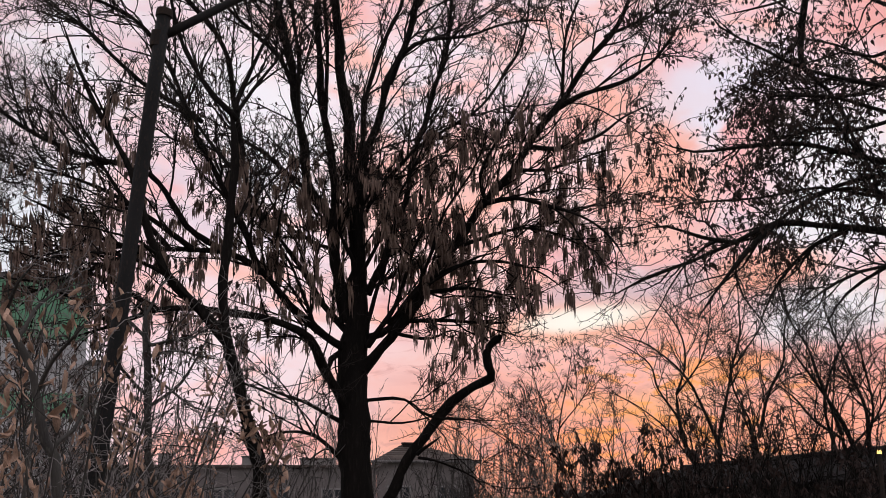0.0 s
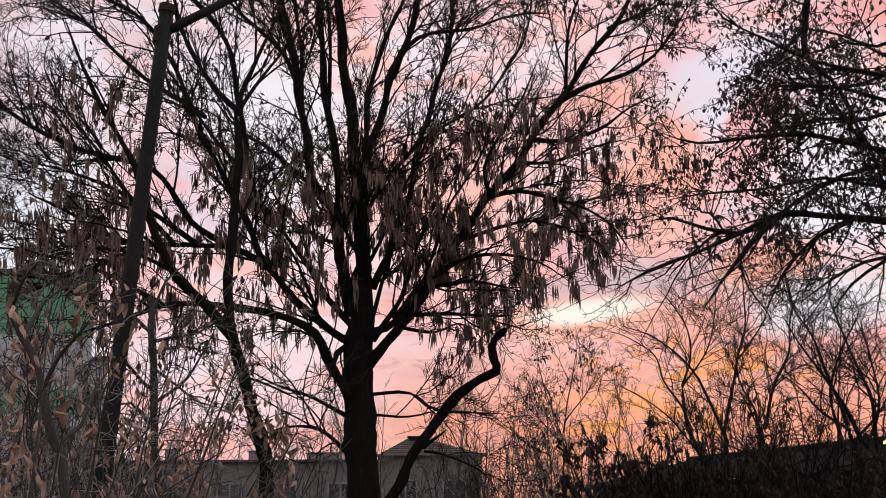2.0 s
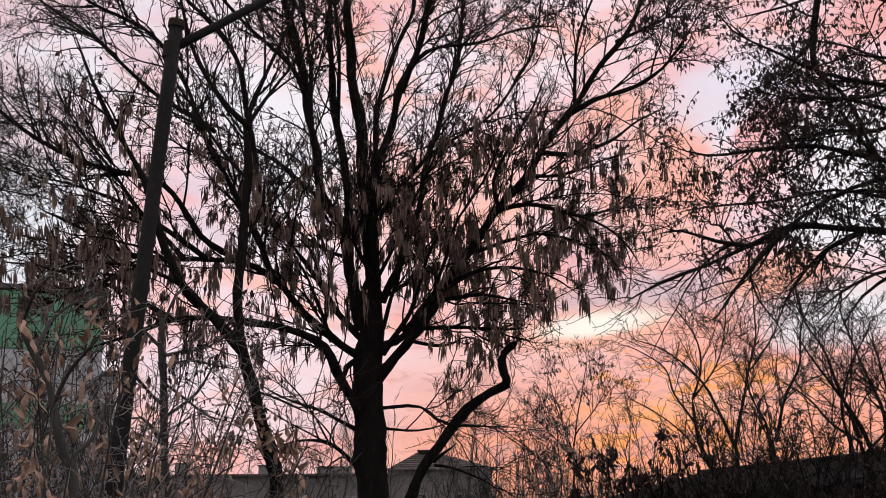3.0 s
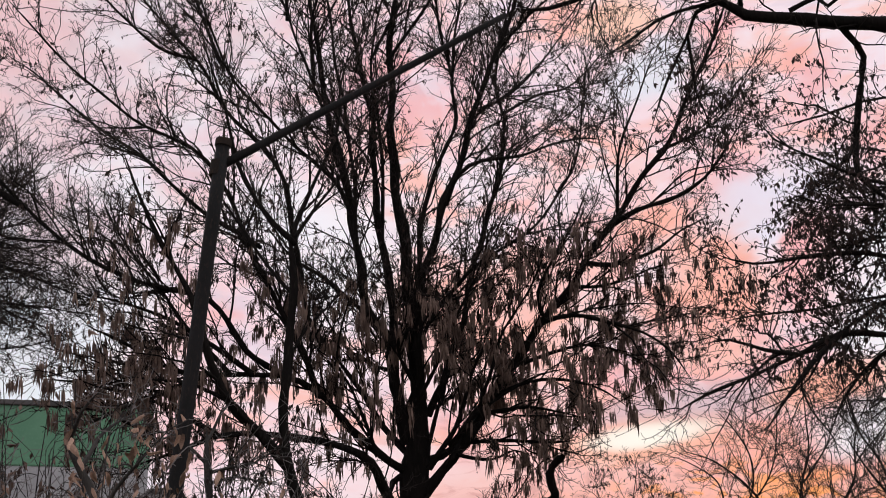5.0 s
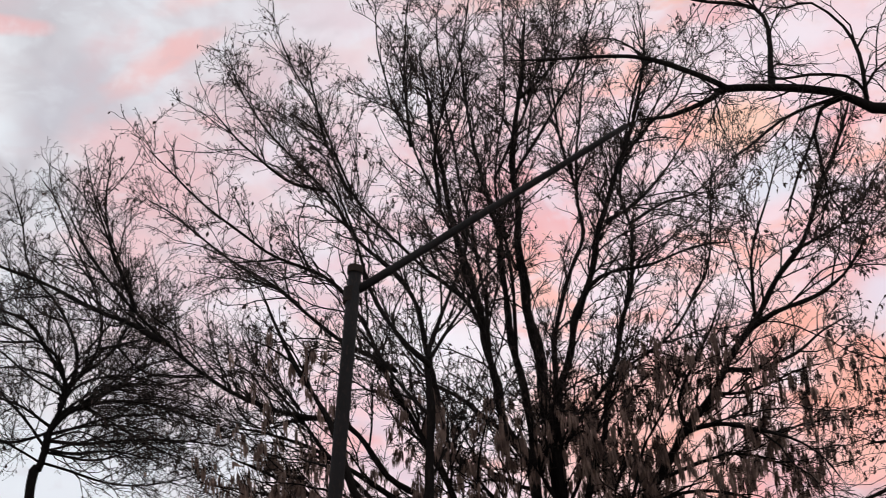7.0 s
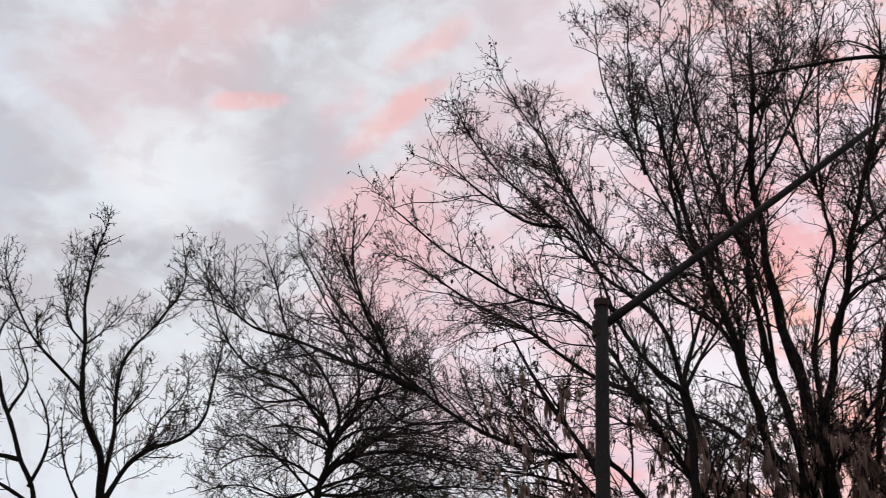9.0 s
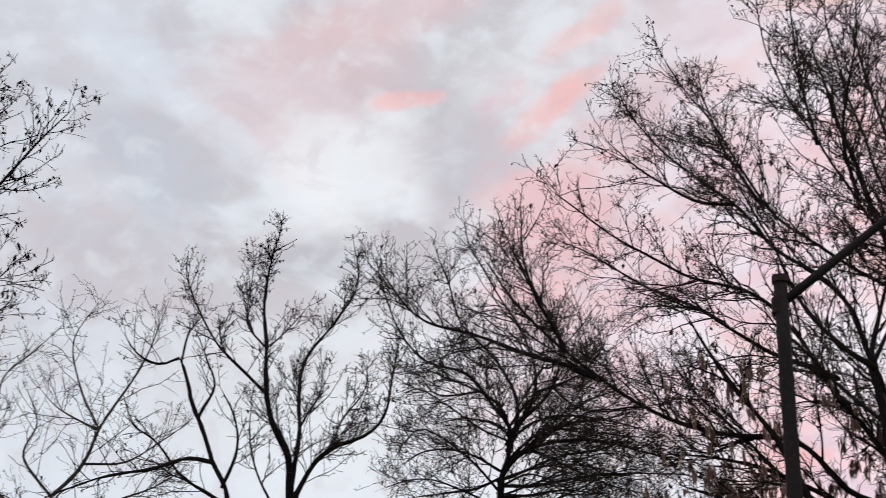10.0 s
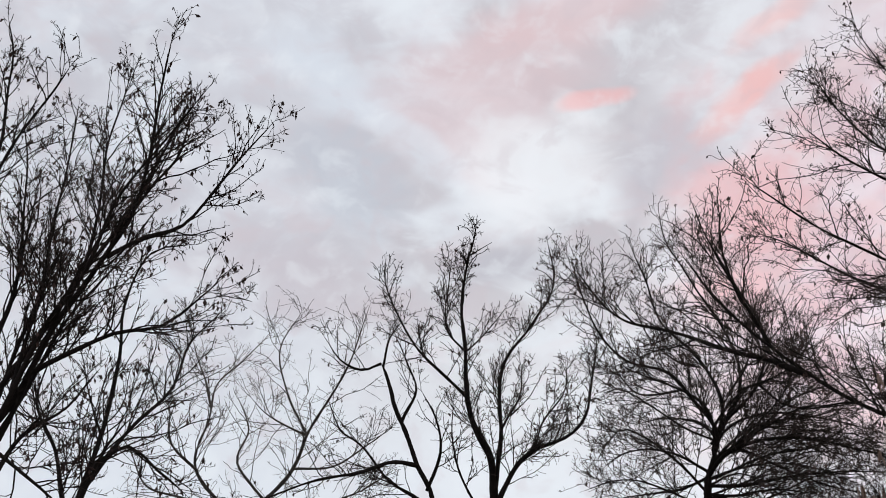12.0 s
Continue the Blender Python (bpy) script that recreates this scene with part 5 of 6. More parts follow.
def forked_three(tr):
    limb(tr, "trunk", 0.045, 0.0310, [(4.13, 17.52, -0.10), (4.13, 17.52, 1.90), (4.20, 17.50, 2.27), (4.30, 17.48, 2.88)])
    limb(tr, "limb", 0.027, 0.0062, [(4.30, 17.48, 2.84), (4.48, 17.54, 3.42), (4.71, 17.58, 3.90), (4.82, 17.65, 4.47), (5.09, 17.68, 5.04)])
    limb(tr, "limb", 0.024, 0.0062, [(4.23, 17.50, 2.58), (4.15, 17.38, 3.10), (3.96, 17.29, 3.47), (3.88, 17.17, 3.92)])
    limb(tr, "limb", 0.018, 0.0062, [(4.22, 17.50, 2.42), (3.80, 17.80, 2.67), (3.55, 18.06, 2.84)])


def forked_four(tr):
    limb(tr, "trunk", 0.042, 0.0310, [(4.91, 15.23, -0.10), (4.91, 15.23, 1.86), (4.86, 15.24, 2.25), (4.75, 15.28, 2.72)])
    limb(tr, "limb", 0.027, 0.0062, [(4.75, 15.28, 2.72), (4.63, 15.42, 3.27), (4.50, 15.56, 3.77), (4.32, 15.72, 4.22), (4.21, 15.85, 4.83)])
    limb(tr, "limb", 0.024, 0.0062, [(4.86, 15.24, 2.25), (5.05, 15.01, 2.90), (4.94, 14.87, 3.48), (4.75, 14.76, 4.00)])
    limb(tr, "limb", 0.021, 0.0062, [(4.80, 15.26, 2.52), (5.28, 15.37, 3.06), (5.65, 15.50, 3.77)])
    limb(tr, "limb", 0.021, 0.0062, [(4.78, 15.27, 2.65), (4.41, 15.21, 2.91), (4.13, 15.11, 3.17), (3.73, 15.05, 3.43)])
    limb(tr, "limb", 0.034, 0.0070, [(4.92, 15.20, 2.44), (4.67, 15.13, 2.96), (4.29, 15.07, 3.50), (3.97, 15.00, 4.03)])
    limb(tr, "limb", 0.030, 0.0070, [(5.05, 15.20, 2.44), (5.05, 15.33, 3.11), (4.84, 15.47, 3.82), (4.71, 15.60, 4.41)])
    limb(tr, "limb", 0.026, 0.0060, [(4.65, 15.20, 2.44), (4.52, 15.07, 2.96), (4.58, 14.93, 3.48), (4.85, 14.80, 3.99)])


def feathery(tr):
    limb(tr, "trunk", 0.030, 0.0186, [(2.00, 22.91, -0.10), (2.00, 22.91, 1.99), (2.02, 22.91, 2.58), (2.04, 22.91, 3.18)])
    limb(tr, "limb", 0.017, 0.0062, [(2.04, 22.91, 3.18), (2.16, 23.03, 3.79), (2.28, 23.15, 4.32), (2.37, 23.28, 4.85)])
    limb(tr, "limb", 0.015, 0.0062, [(2.03, 22.91, 3.08), (1.78, 22.80, 3.77), (1.62, 22.68, 4.26), (1.57, 22.55, 4.55)])
    limb(tr, "limb", 0.015, 0.0062, [(2.02, 22.91, 2.98), (1.49, 23.15, 3.60), (1.25, 23.37, 4.03)])
    limb(tr, "limb", 0.013, 0.0062, [(2.08, 22.91, 3.38), (2.52, 22.66, 3.96), (2.66, 22.44, 4.33)])


thicket = "thicket of small trees"
small_tree("small bare forked tree against the sunset", (4.07, 19.58, 0.0), thicket, forked_one)
small_tree("small bare tree with two steep stems", (4.09, 18.56, 0.0), thicket, forked_two)
small_tree("small bare tree with a forked leaning stem", (4.13, 17.52, 0.0), thicket, forked_three, 1.25)
small_tree("bushy small bare tree with spreading stems", (4.91, 15.23, 0.0), thicket, forked_four, 1.05)
small_tree("small feathery tree with some dry leaves", (2.00, 22.91, 0.0), thicket, feathery, 1.1, 420)


def shrub(label, at, stems, tall, spread, group, mat=TWIG_GREY, bark=BARK_GREY, thin=0.004, dens=1.0, leaf=0, leaf_mat=DARK_LEAF, leaf_size=0.07, name="bare_shrub", tangle=0.0):
    """Stems fanning out of one foot, with fine side twigs."""
    tr = tree(name, label, at, bark, mat, "shrub", group)
    x, y, z = at
    for i in range(stems):
        a, h = rng.uniform(0, 6.28), tall * rng.uniform(0.6, 1.1)
        o = spread * rng.uniform(0.2, 1.0)
        c, s = math.cos(a), math.sin(a)
        limb(tr, "stem", 0.008 + 0.004 * h * rng.uniform(0.5, 1), thin * 1.4,
             [(x + 0.1 * c, y + 0.1 * s, -0.05), (x + c * o * 0.35, y + s * o * 0.35, h * 0.4), (x + c * o * 0.7, y + s * o * 0.7, h * 0.75), (x + c * o, y + s * o, h)])
    crown(tr, 5.0 * dens, 0.30 * tall, 6.0 * dens, 0.14 * tall, 4.5 * dens, 0.16, lift=0.45 - 0.4 * tangle, thin=thin, start=0.25 - 0.1 * tangle, angle=31 + 16 * tangle, wander=0.24 + 0.14 * tangle, stout=0.010)
    if leaf:
        bits(tr, "leaf_mass", leaf_mat, leaf, leaf_size, 0.6, 99)
    return tr


def polar(azimuth, away):
    a = radians(azimuth)
    return (math.sin(a) * away, math.cos(a) * away, 0.0)


for i in range(17):
    az = -13 + i * 1.55 + rng.uniform(-0.7, 0.7)
    shrub("tall bare shrub of thin upright stems", polar(az, rng.uniform(24, 30)), 6, rng.uniform(3.0, 4.6), 1.1, "bare hedge", PALE_TWIG if az < 2 else TWIG_GREY, thin=0.0042, dens=0.66)
for i in range(9):
    shrub("tangled bare shrub of thin dark stems", polar(11.4 + i * 1.2, rng.uniform(13, 17)), 7, rng.uniform(2.7, 3.9), 1.2, "bare hedge", TWIG, BARK, thin=0.0030, tangle=0.8)
for i in range(7):
    shrub("feathery bare shrub with a few dry leaves", polar(2.4 + i * 1.15, rng.uniform(19, 23)), 7, rng.uniform(2.8, 3.9), 1.3, "bare hedge", PALE_TWIG if i < 3 else TWIG_GREY, thin=0.0036, tangle=0.8, leaf=130, leaf_size=0.06)
for i in range(8):
    shrub("hazy bare shrub of fine grey twigs", polar(-1.6 + i * 0.95, rng.uniform(17, 20)), 7, rng.uniform(2.1, 3.0), 1.2, "bare hedge", TWIG_GREY, thin=0.0032, tangle=0.7, dens=1.1)
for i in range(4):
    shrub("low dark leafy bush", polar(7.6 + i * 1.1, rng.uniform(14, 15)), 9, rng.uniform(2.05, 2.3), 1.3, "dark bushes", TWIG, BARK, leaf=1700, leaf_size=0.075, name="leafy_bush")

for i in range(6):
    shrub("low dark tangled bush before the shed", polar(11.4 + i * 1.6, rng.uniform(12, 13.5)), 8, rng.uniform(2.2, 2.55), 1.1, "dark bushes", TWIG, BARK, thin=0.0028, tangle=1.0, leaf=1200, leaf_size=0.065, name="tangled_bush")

# ---- leafy thicket near the pole ----
near_shrubs = []
for az, away, h in ((-18.7, 5.6, 2.5), (-15.9, 5.9, 2.5), (-20.5, 9.6, 2.95), (-16.8, 9.4, 2.8), (-14.2, 9.6, 2.8), (-19.5, 6.2, 2.35), (-16.6, 6.8, 2.35), (-13.6, 7.6, 2.3), (-11.6, 8.8, 2.3), (-18.4, 8.8, 2.85), (-9.9, 8.2, 2.0)):
    near_shrubs.append(shrub("bare grey shrub with withered tan leaves", polar(az, away), 5, h, 0.9, "withered shrubs", PALE_TWIG, BARK_GREY, 0.0019, 0.9, name="withered_shrub", tangle=0.5))


for az, away, h in ((-19.4, 11.2, 3.4), (-17.4, 10.6, 3.2), (-20.2, 8.6, 3.2), (-18.6, 9.6, 3.3), (-17.0, 8.8, 3.0), (-15.6, 9.8, 2.9), (-15.6, 11.4, 3.3), (-14.6, 10.2, 3.0), (-13.0, 11.0, 3.2), (-11.4, 10.4, 2.8), (-9.6, 11.2, 2.7)):
    shrub("tangled bare shrub of fine grey twigs", polar(az, away), 5, h, 1.2, "tangled shrubs", PALE_TWIG, BARK_GREY, 0.0026, 0.95, name="tangled_shrub", tangle=1.0)


for az, away, h in ((-21.0, 11.8, 3.9), (-18.8, 11.6, 3.8), (-16.8, 12.0, 3.6)):
    shrub("tall shrub laden with dry brown seed bunches", polar(az, away), 6, h, 1.1, "seedy shrubs", TWIG_GREY, BARK_GREY, 0.0028, 0.6, 420, SEED, 0.10, name="seedy_shrub", tangle=0.5)


mess = tree("tangled_tree", "small tangled bare tree of thin arching branches by the pole", (-2.6, 10.2, 0), BARK_GREY, PALE_TWIG)
limb(mess, "trunk", 0.045, 0.024, [(-2.30, 10.24, -0.10), (-2.30, 10.24, 1.77), (-2.34, 10.24, 2.22), (-2.37, 10.23, 2.62), (-2.40, 10.22, 3.03), (-2.43, 10.21, 3.40)])
limb(mess, "limb", 0.016, 0.005, [(-2.41, 10.22, 3.06), (-2.20, 10.14, 3.09), (-2.00, 10.05, 3.10), (-1.79, 9.97, 3.22), (-1.62, 9.87, 3.38)])
limb(mess, "limb", 0.016, 0.005, [(-2.38, 10.23, 2.98), (-2.21, 10.43, 3.06), (-2.02, 10.64, 3.04), (-1.86, 10.84, 3.02)])
limb(mess, "limb", 0.016, 0.005, [(-2.39, 10.23, 2.85), (-2.17, 10.10, 2.70), (-1.96, 9.98, 2.55), (-1.72, 9.85, 2.49)])
limb(mess, "limb", 0.016, 0.005, [(-2.40, 10.22, 3.12), (-2.62, 10.34, 3.33), (-2.84, 10.45, 3.44), (-3.11, 10.55, 3.41)])
limb(mess, "limb", 0.016, 0.005, [(-2.36, 10.23, 2.57), (-2.15, 10.45, 2.78), (-2.02, 10.64, 3.09), (-1.97, 10.82, 3.41)])
limb(mess, "limb", 0.016, 0.005, [(-2.37, 10.23, 2.66), (-2.56, 10.01, 2.86), (-2.69, 9.81, 2.88), (-2.84, 9.59, 2.77)])
limb(mess, "limb", 0.016, 0.005, [(-2.42, 10.22, 3.31), (-2.34, 10.49, 3.64), (-2.22, 10.77, 3.84)])
limb(mess, "limb", 0.016, 0.005, [(-2.34, 10.24, 2.30), (-2.50, 10.03, 2.55), (-2.62, 9.82, 2.49), (-2.75, 9.62, 2.60)])
crown(mess, 6.5, 0.6, 7.0, 0.32, 7.0, 0.14, lift=0.1, thin=0.0022, start=0.1, angle=44, wander=0.28, stout=0.007)
bits(mess, "leaf_mass", DARK_LEAF, 500, 0.05, 2.0, 4.0)
stem = tree("bent_sapling", "bent grey sapling with withered leaves near the pole", (-2.15, 6.3, 0), BARK_GREY, PALE_TWIG)
limb(stem, "trunk", 0.032, 0.020, [(-1.88, 6.33, -0.10), (-1.88, 6.33, 1.71), (-1.95, 6.30, 2.03), (-2.02, 6.28, 2.35), (-2.10, 6.26, 2.50), (-2.18, 6.23, 2.63)])
limb(stem, "limb", 0.014, 0.005, [(-2.00, 6.29, 2.28), (-1.91, 6.18, 2.41), (-1.79, 6.07, 2.50), (-1.67, 5.97, 2.57)])
limb(stem, "limb", 0.014, 0.005, [(-2.11, 6.25, 2.53), (-2.09, 6.40, 2.70), (-2.03, 6.56, 2.81), (-1.93, 6.73, 2.91)])
limb(stem, "limb", 0.014, 0.005, [(-2.18, 6.23, 2.63), (-2.07, 6.06, 2.78), (-1.91, 5.90, 2.86)])
limb(stem, "limb", 0.014, 0.005, [(-1.94, 6.31, 1.98), (-1.87, 6.47, 2.10), (-1.86, 6.61, 2.29), (-1.79, 6.77, 2.45)])
crown(stem, 6.0, 0.45, 7.0, 0.26, 6.0, 0.12, lift=0.15, thin=0.0018, start=0.1, angle=42, wander=0.25, stout=0.006)
near_shrubs += [stem]


def leaf_meshes():
    """Curled, pointed withered leaves."""
    made = []
    for k in range(5):
        r = np.random.default_rng(90 + k)
        L, W = 1.0, r.uniform(0.28, 0.44)
        V, F = [], []
        for i in range(6):
            s = i / 5
            w = W * math.sin(math.pi * (0.06 + 0.90 * s)) ** 0.8 * (1 - 0.35 * s)
            bend, fold = 0.26 * math.sin(3.2 * s + k), 0.55 * w
            V += [(-w * 0.5, bend + fold, -s * L), (0.02 * r.normal(), bend, -s * L), (w * 0.5, bend + fold + 0.05 * r.normal(), -s * L)]
        for i in range(5):
            a = i * 3
            F += [(a, a + 1, a + 4, a + 3), (a + 1, a + 2, a + 5, a + 4)]
        me = bpy.data.meshes.new("leaf")
        me.from_pydata(V, [], F)
        me.polygons.foreach_set("use_smooth", [True] * len(F))
        me.materials.append(DRY_LEAF)
        made.append(me)
    return made


LEAVES = leaf_meshes()


def hang_leaves(tr, clumps, low, high, size=0.12):
    """Clumps of withered leaves dangling from the shoots."""
    pts = np.concatenate([p[:, 2:].reshape(-1, 3) for p in tr["P"][:2]])
    pts = pts[(pts[:, 2] > low) & (pts[:, 2] < high) & (pts[:, 0] < -1.25)]
    for c in pts[rng.permutation(len(pts))[:clumps]] - np.array(tr["at"]):
        for k in range(int(rng.integers(3, 9))):
            p = c + rng.normal(size=3) * np.array([0.045, 0.045, 0.11]) * size / 0.12
            ob = new("leaf", LEAVES[int(rng.integers(5))])
            ob.parent = tr["ob"]
            s = size * rng.uniform(0.6, 1.25)
            ob.matrix_basis = Matrix.Translation(p) @ Euler((rng.normal(0, 0.4), rng.normal(0, 0.4), rng.uniform(0, 6.28))).to_matrix().to_4x4() @ Matrix.Diagonal((s * 1.15, s * 1.15, s, 1))


for tr in near_shrubs:
    hang_leaves(tr, 13, 1.5, 1.62 + 0.175 * tr["at"].length, 0.070)
hang_leaves(slim, 20, 1.6, 2.6, 0.10)

# ---- leaning steel pole with its arm ----
def round_bar(a, b, r0, r1, sides=20, rings=8, caps=True):
    bm = bmesh.new()
    a, b = Vector(a), Vector(b)
    m = (b - a).to_track_quat("Z", "Y").to_matrix().to_4x4()
    loops = []
    for i in range(rings + 1):
        s = i / rings
        r = r0 + (r1 - r0) * s
        loops.append([bm.verts.new(a + (b - a) * s + m.to_3x3() @ Vector((math.cos(2 * math.pi * k / sides) * r, math.sin(2 * math.pi * k / sides) * r, 0))) for k in range(sides)])
    for i in range(rings):
        for k in range(sides):
            bm.faces.new((loops[i][k], loops[i][(k + 1) % sides], loops[i + 1][(k + 1) % sides], loops[i + 1][k]))
    if caps:
        bm.faces.new(loops[0][::-1]), bm.faces.new(loops[-1])
    return bm


top = Vector((-2.05, 8.76, 5.31))
low = Vector((-2.34, 8.69, 1.86))
foot = low + (low - top) * ((low.z + 0.3) / (top.z - low.z))
arm_a, arm_b = Vector((-2.04, 8.77, 5.15)), Vector((0.10, 9.20, 6.54))
pole = empty("steel_pole", (0, 0, 0), "weathered grey steel pole leaning, with a long slanting arm", "pole")
shaft = part("shaft", round_bar(foot, top, 0.060, 0.050), STEEL, pole, smooth=True)
axis = (top - foot).normalized()
part("cap", round_bar(top - axis * 0.02, top + axis * 0.035, 0.062, 0.060, rings=2), RUST, pole, "rusty flanged cap")
part("spike", round_bar(top + axis * 0.03, top + axis * 0.15 + Vector((-0.012, 0, 0)), 0.011, 0.006, 8, 3), RUST, pole)
part("arm", round_bar(arm_a - (arm_b - arm_a).normalized() * 0.05, arm_b, 0.034, 0.024, 14, 8), STEEL, pole, "slanting tubular steel arm", True)
part("clamp", round_bar(arm_a - axis * 0.07 - (arm_b - arm_a).normalized() * 0.05, arm_a + axis * 0.05 - (arm_b - arm_a).normalized() * 0.05, 0.060, 0.060, 16, 2), RUST, pole, "rusty clamp ring")

# ---- buildings behind ----
def window(parent, x, y, z, w, h):
    """A recessed window: pale frame, mullion, sill and two dark panes."""
    fr = part("window", box((w, 0.10, h), (x, y, z), 0.01), JOINT, parent)
    for sx in (-1, 1):
        part("frame", box((0.08, 0.06, h), (x + sx * (w / 2 - 0.04), y - 0.075, z), 0.008), PAINT, fr)
        part("pane", box((w / 2 - 0.14, 0.02, h - 0.18), (x + sx * w / 4, y - 0.063, z)), PANE, fr)
    for sz in (-1, 1):
        part("frame", box((w - 0.16, 0.06, 0.08), (x, y - 0.075, z + sz * (h / 2 - 0.04)), 0.008), PAINT, fr)
    part("mullion", box((0.07, 0.06, h - 0.16), (x, y - 0.075, z), 0.008), PAINT, fr)
    part("sill", box((w + 0.2, 0.18, 0.05), (x, y - 0.10, z - h / 2 - 0.03), 0.01), PAINT, fr)


def long_house():
    """A long grey house: a flat-roofed wing and an end part under a low hipped roof."""
    base = Vector(polar(-6.0, 58))
    ob = empty("long_house", base, "long low grey plastered house with white-framed windows and hipped end", "house")
    ob.rotation_euler = (0, 0, radians(3))
    # the flat wing
    x0, x1, dp, tall = -9.5, 3.09, 7.0, 4.35
    part("wall", box((x1 - x0, dp, tall), ((x0 + x1) / 2, dp / 2, tall / 2), 0.03), GREY_WALL, ob)
    part("roof_edge", box((x1 - x0 + 0.3, dp + 0.5, 0.12), ((x0 + x1) / 2, dp / 2, tall + 0.06), 0.02), SHINGLE, ob)
    for x, w, h in ((-6.6, 0.5, 0.55), (-2.7, 0.7, 0.45), (0.4, 1.6, 0.35), (2.2, 0.6, 0.5)):
        chim = part("chimney", box((w, 0.6, h), (x, 1.6, tall + 0.1 + h / 2), 0.02), CONCRETE, ob)
        part("chimney_cap", box((w + 0.12, 0.72, 0.06), (x, 1.6, tall + 0.13 + h), 0.01), JOINT, chim)
    for x in (-8.4, -6.2, -3.7, -1.3, 1.2):
        window(ob, x, -0.02, 2.75, 1.15, 1.45)
    # the hipped end
    hx, w, hd, eave, ridge = 5.30, 4.9, 5.0, 4.62, 5.62
    part("wall", box((w - 0.5, hd - 0.4, eave), (hx, hd / 2, eave / 2), 0.03), GREY_WALL, ob)
    part("gutter", round_bar((hx - w / 2 - 0.02, -0.12, eave + 0.02), (hx + w / 2 + 0.05, -0.12, eave + 0.02), 0.06, 0.06, 8, 2), JOINT, ob, "dull grey gutter")
    rows = 9
    for i in range(rows):
        bm = bmesh.new()
        ring = []
        for s_, lift in ((i / rows, 0.05), ((i + 1) / rows, 0.02)):
            ring.append([bm.verts.new((hx - 0.75 * s_ + sx * w / 2 * (1 - s_ * 0.95), hd / 2 + sy * (hd / 2 + 0.15) * (1 - s_ * 0.97), eave + (ridge - eave) * s_ + lift)) for sx, sy in ((-1, -1), (1, -1), (1, 1), (-1, 1))])
        un = [bm.verts.new(v.co - Vector((0, 0, 0.06))) for v in ring[0]]
        for k in range(4):
            j = (k + 1) % 4
            bm.faces.new((ring[0][k], ring[0][j], ring[1][j], ring[1][k])), bm.faces.new((un[k], un[j], ring[0][j], ring[0][k]))
        if i == rows - 1:
            bm.faces.new(ring[1])
        part("roof_course", bm, SHINGLE, ob)
    gablet = part("gablet", box((0.55, 0.5, 0.30), (hx - 0.72, hd / 2 - 0.45, 5.42), 0.02), TIMBER, ob, "small dark gable under the ridge")
    part("gablet_roof", box((0.70, 0.6, 0.05), (hx - 0.72, hd / 2 - 0.47, 5.60), 0.01), SHINGLE, gablet)
    for x in (4.1, 6.3):
        window(ob, x, 0.18, 2.9, 1.1, 1.4)


long_house()


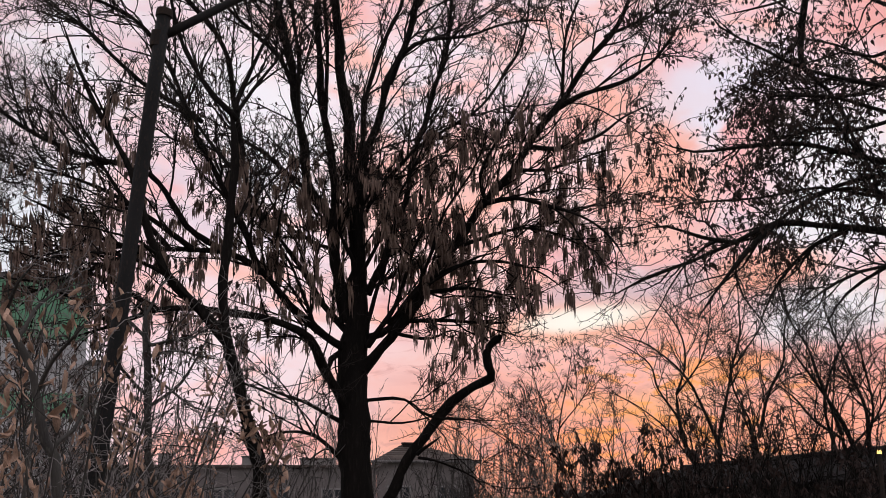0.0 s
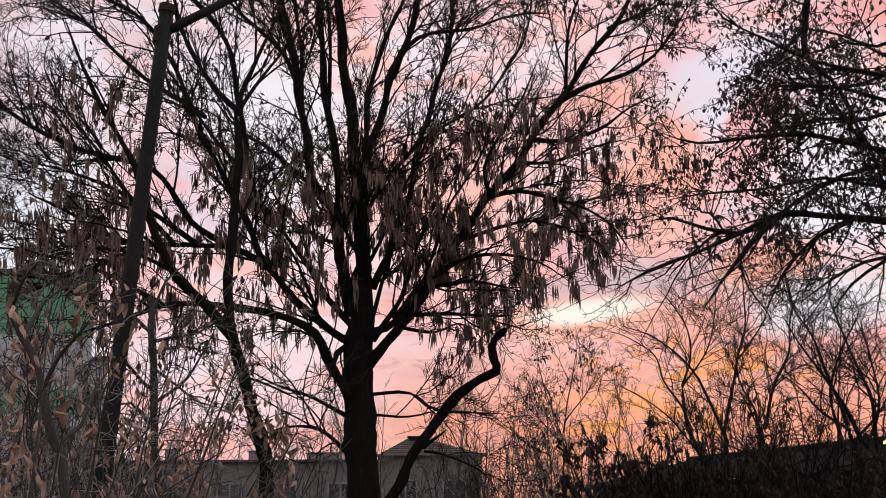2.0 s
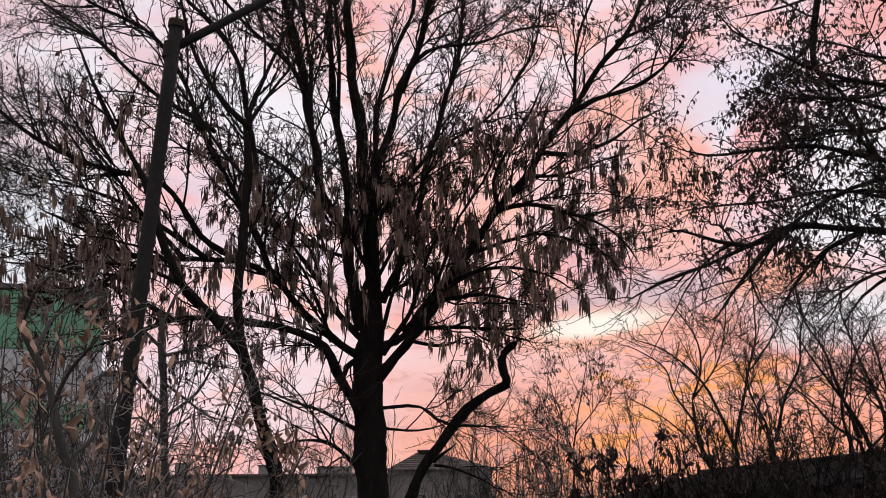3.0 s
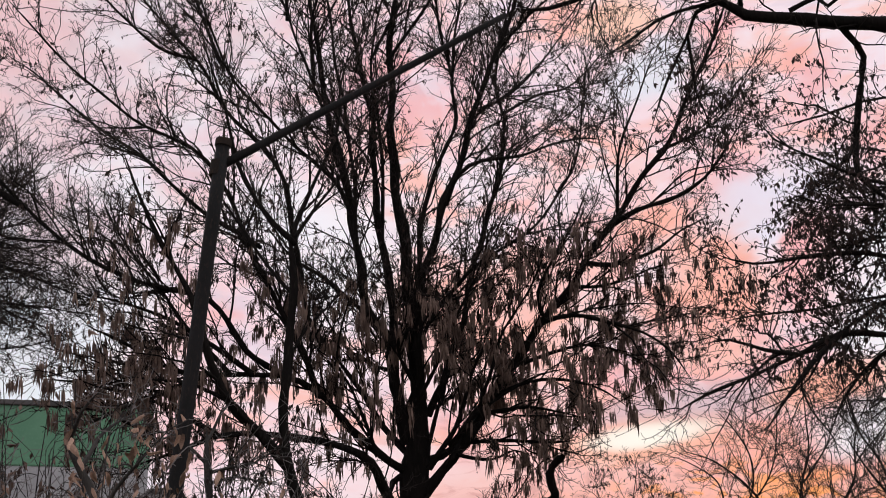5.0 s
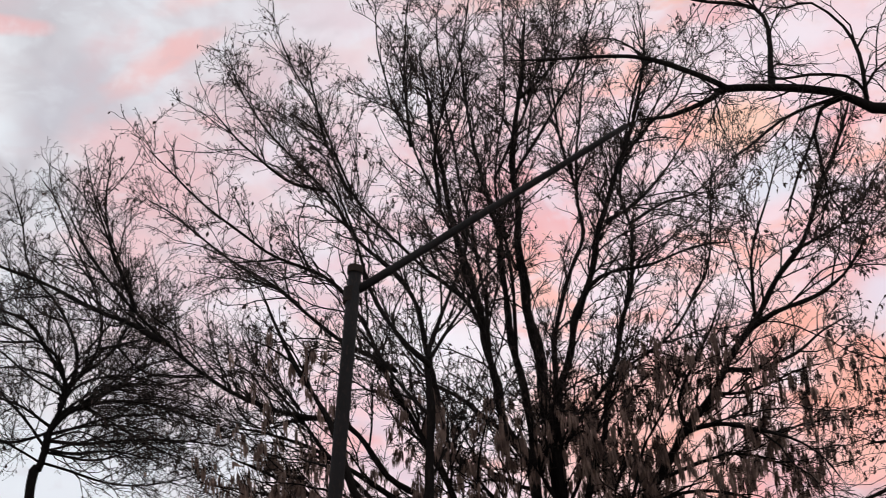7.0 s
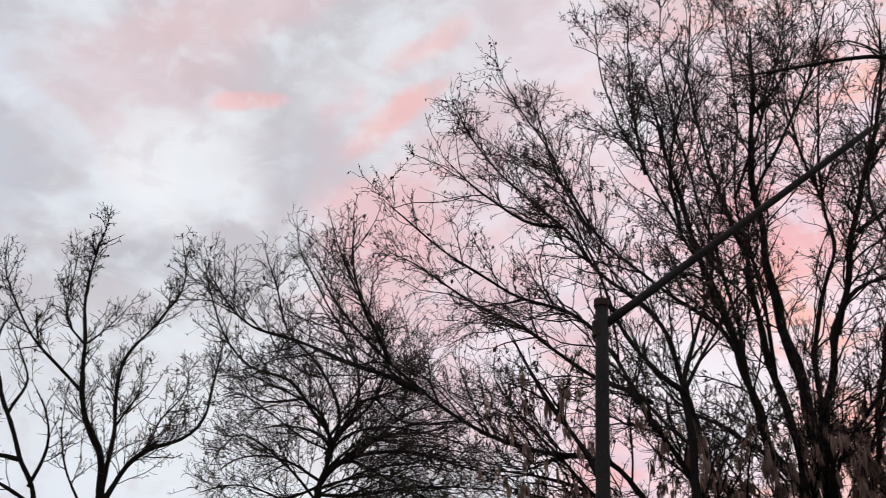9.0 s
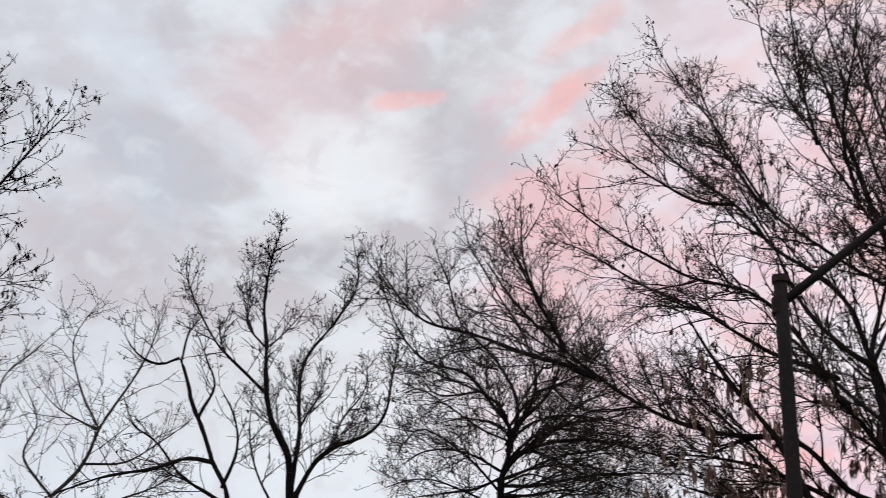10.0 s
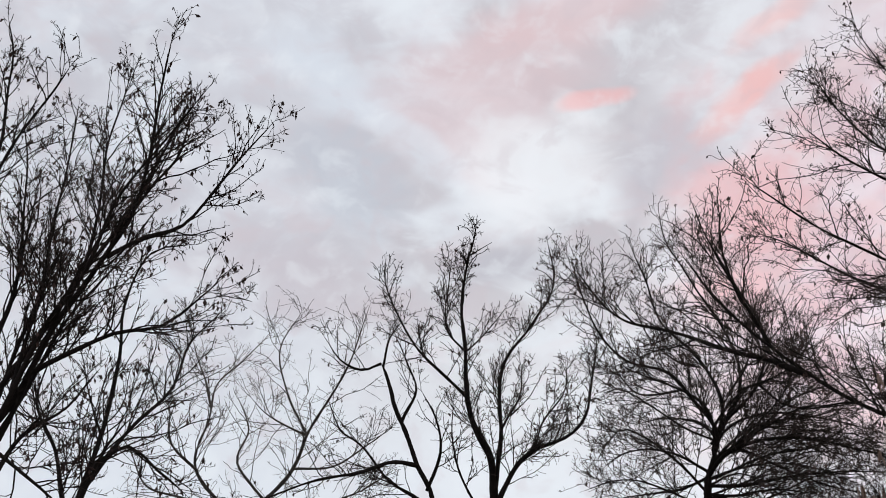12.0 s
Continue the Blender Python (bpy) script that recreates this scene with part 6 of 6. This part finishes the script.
def shed(a, b, deep, eave, ridge):
    """A long low shed with a sheet roof, its long side towards the trees."""
    a, b = Vector((*a, 0)), Vector((*b, 0))
    d, long = (b - a).normalized(), (b - a).length
    ob = empty("long_shed", a, "long low dark shed with a shallow sheet roof", "shed")
    ob.rotation_euler = (0, 0, math.atan2(d.y, d.x))
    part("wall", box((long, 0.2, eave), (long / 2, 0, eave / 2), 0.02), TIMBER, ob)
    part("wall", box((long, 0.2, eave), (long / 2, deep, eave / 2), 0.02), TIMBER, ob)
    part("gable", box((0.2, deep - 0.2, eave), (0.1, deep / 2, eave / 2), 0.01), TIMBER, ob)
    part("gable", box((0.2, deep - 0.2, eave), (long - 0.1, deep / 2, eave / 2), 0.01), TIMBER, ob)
    n = max(2, round(long / 1.0))
    for i in range(n):
        for sgn, y0, y1 in ((1, -0.35, deep / 2), (-1, deep + 0.35, deep / 2)):
            x0, x1 = i * long / n - 0.02, (i + 1) * long / n + 0.02
            bm = bmesh.new()
            low_, hi_ = [], []
            for k in range(9):
                x = x0 + (x1 - x0) * k / 8
                wv = 0.018 * math.cos(k * math.pi) + 0.012 * (i % 2)
                low_.append(bm.verts.new((x, y0, eave + wv))), hi_.append(bm.verts.new((x, y1, ridge + wv)))
            for k in range(8):
                bm.faces.new((low_[k], low_[k + 1], hi_[k + 1], hi_[k]))
            ex = bmesh.ops.extrude_face_region(bm, geom=bm.faces[:])
            bmesh.ops.translate(bm, vec=(0, 0, -0.02), verts=[v for v in ex["geom"] if isinstance(v, bmesh.types.BMVert)])
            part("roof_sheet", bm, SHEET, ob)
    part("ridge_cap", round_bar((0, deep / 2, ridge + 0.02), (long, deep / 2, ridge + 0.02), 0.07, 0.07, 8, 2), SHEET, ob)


shed(polar(6.5, 25)[:2], polar(24.0, 15.5)[:2], 4.0, 2.25, 2.78)

lamp_at = Vector((3.60, 10.61, 2.24))
lamp = empty("wall_lamp", lamp_at, "small lit yellow lamp by the dark shed", "lamp")
part("bulb", round_bar((0, 0, -0.02), (0, 0, 0.02), 0.022, 0.018, 10, 3), LAMP, lamp, "glowing yellow bulb", True)
part("bracket", round_bar((0, 0, 0.03), (0.02, 0.02, -lamp_at.z), 0.02, 0.025, 8, 4), RUST, lamp, "thin post")


def block(name, label, az, away, wide, deep, tall, turn, body, band):
    """A plain block of flats with a coloured upper storey, recessed windows and a parapet."""
    c = Vector(polar(az, away))
    ob = empty(name, c, label, "building")
    ob.rotation_euler = (0, 0, radians(turn))
    part("wall", box((wide, deep, tall - 1.9), (0, 0, (tall - 1.9) / 2), 0.03), body, ob, "pale grey lower walls")
    part("upper_wall", box((wide + 0.06, deep + 0.06, 1.9), (0, 0, tall - 0.95), 0.03), band, ob)
    if band != body:
        part("lower_band", box((wide + 0.05, deep + 0.05, 0.8), (0, 0, tall - 4.0), 0.02), band, ob, "narrower green band")
    part("parapet", box((wide + 0.26, deep + 0.26, 0.16), (0, 0, tall + 0.08), 0.02), JOINT, ob)
    n = int(wide // 2.4) if wide > 4 else 0
    for f in range(int((tall - 2.6) // 2.8)):
        for i in range(n):
            x, z = -wide / 2 + (i + 0.5) * wide / n, 1.7 + f * 2.8
            w = part("window", box((1.3, 0.12, 1.4), (x, -deep / 2 - 0.03, z), 0.015), PLASTER, ob)
            part("pane", box((1.1, 0.04, 1.2), (x, -deep / 2 - 0.09, z)), PANE, w)


block("low_annex", "lower pale plastered annex behind the trees", -16.3, 47, 1.6, 6.0, 7.0, 18, PLASTER, PLASTER)
block("green_topped_building", "pale building with a green clad upper storey behind the trees", -20.7, 46, 7.6, 8.0, 9.45, 18, PLASTER, GREEN)
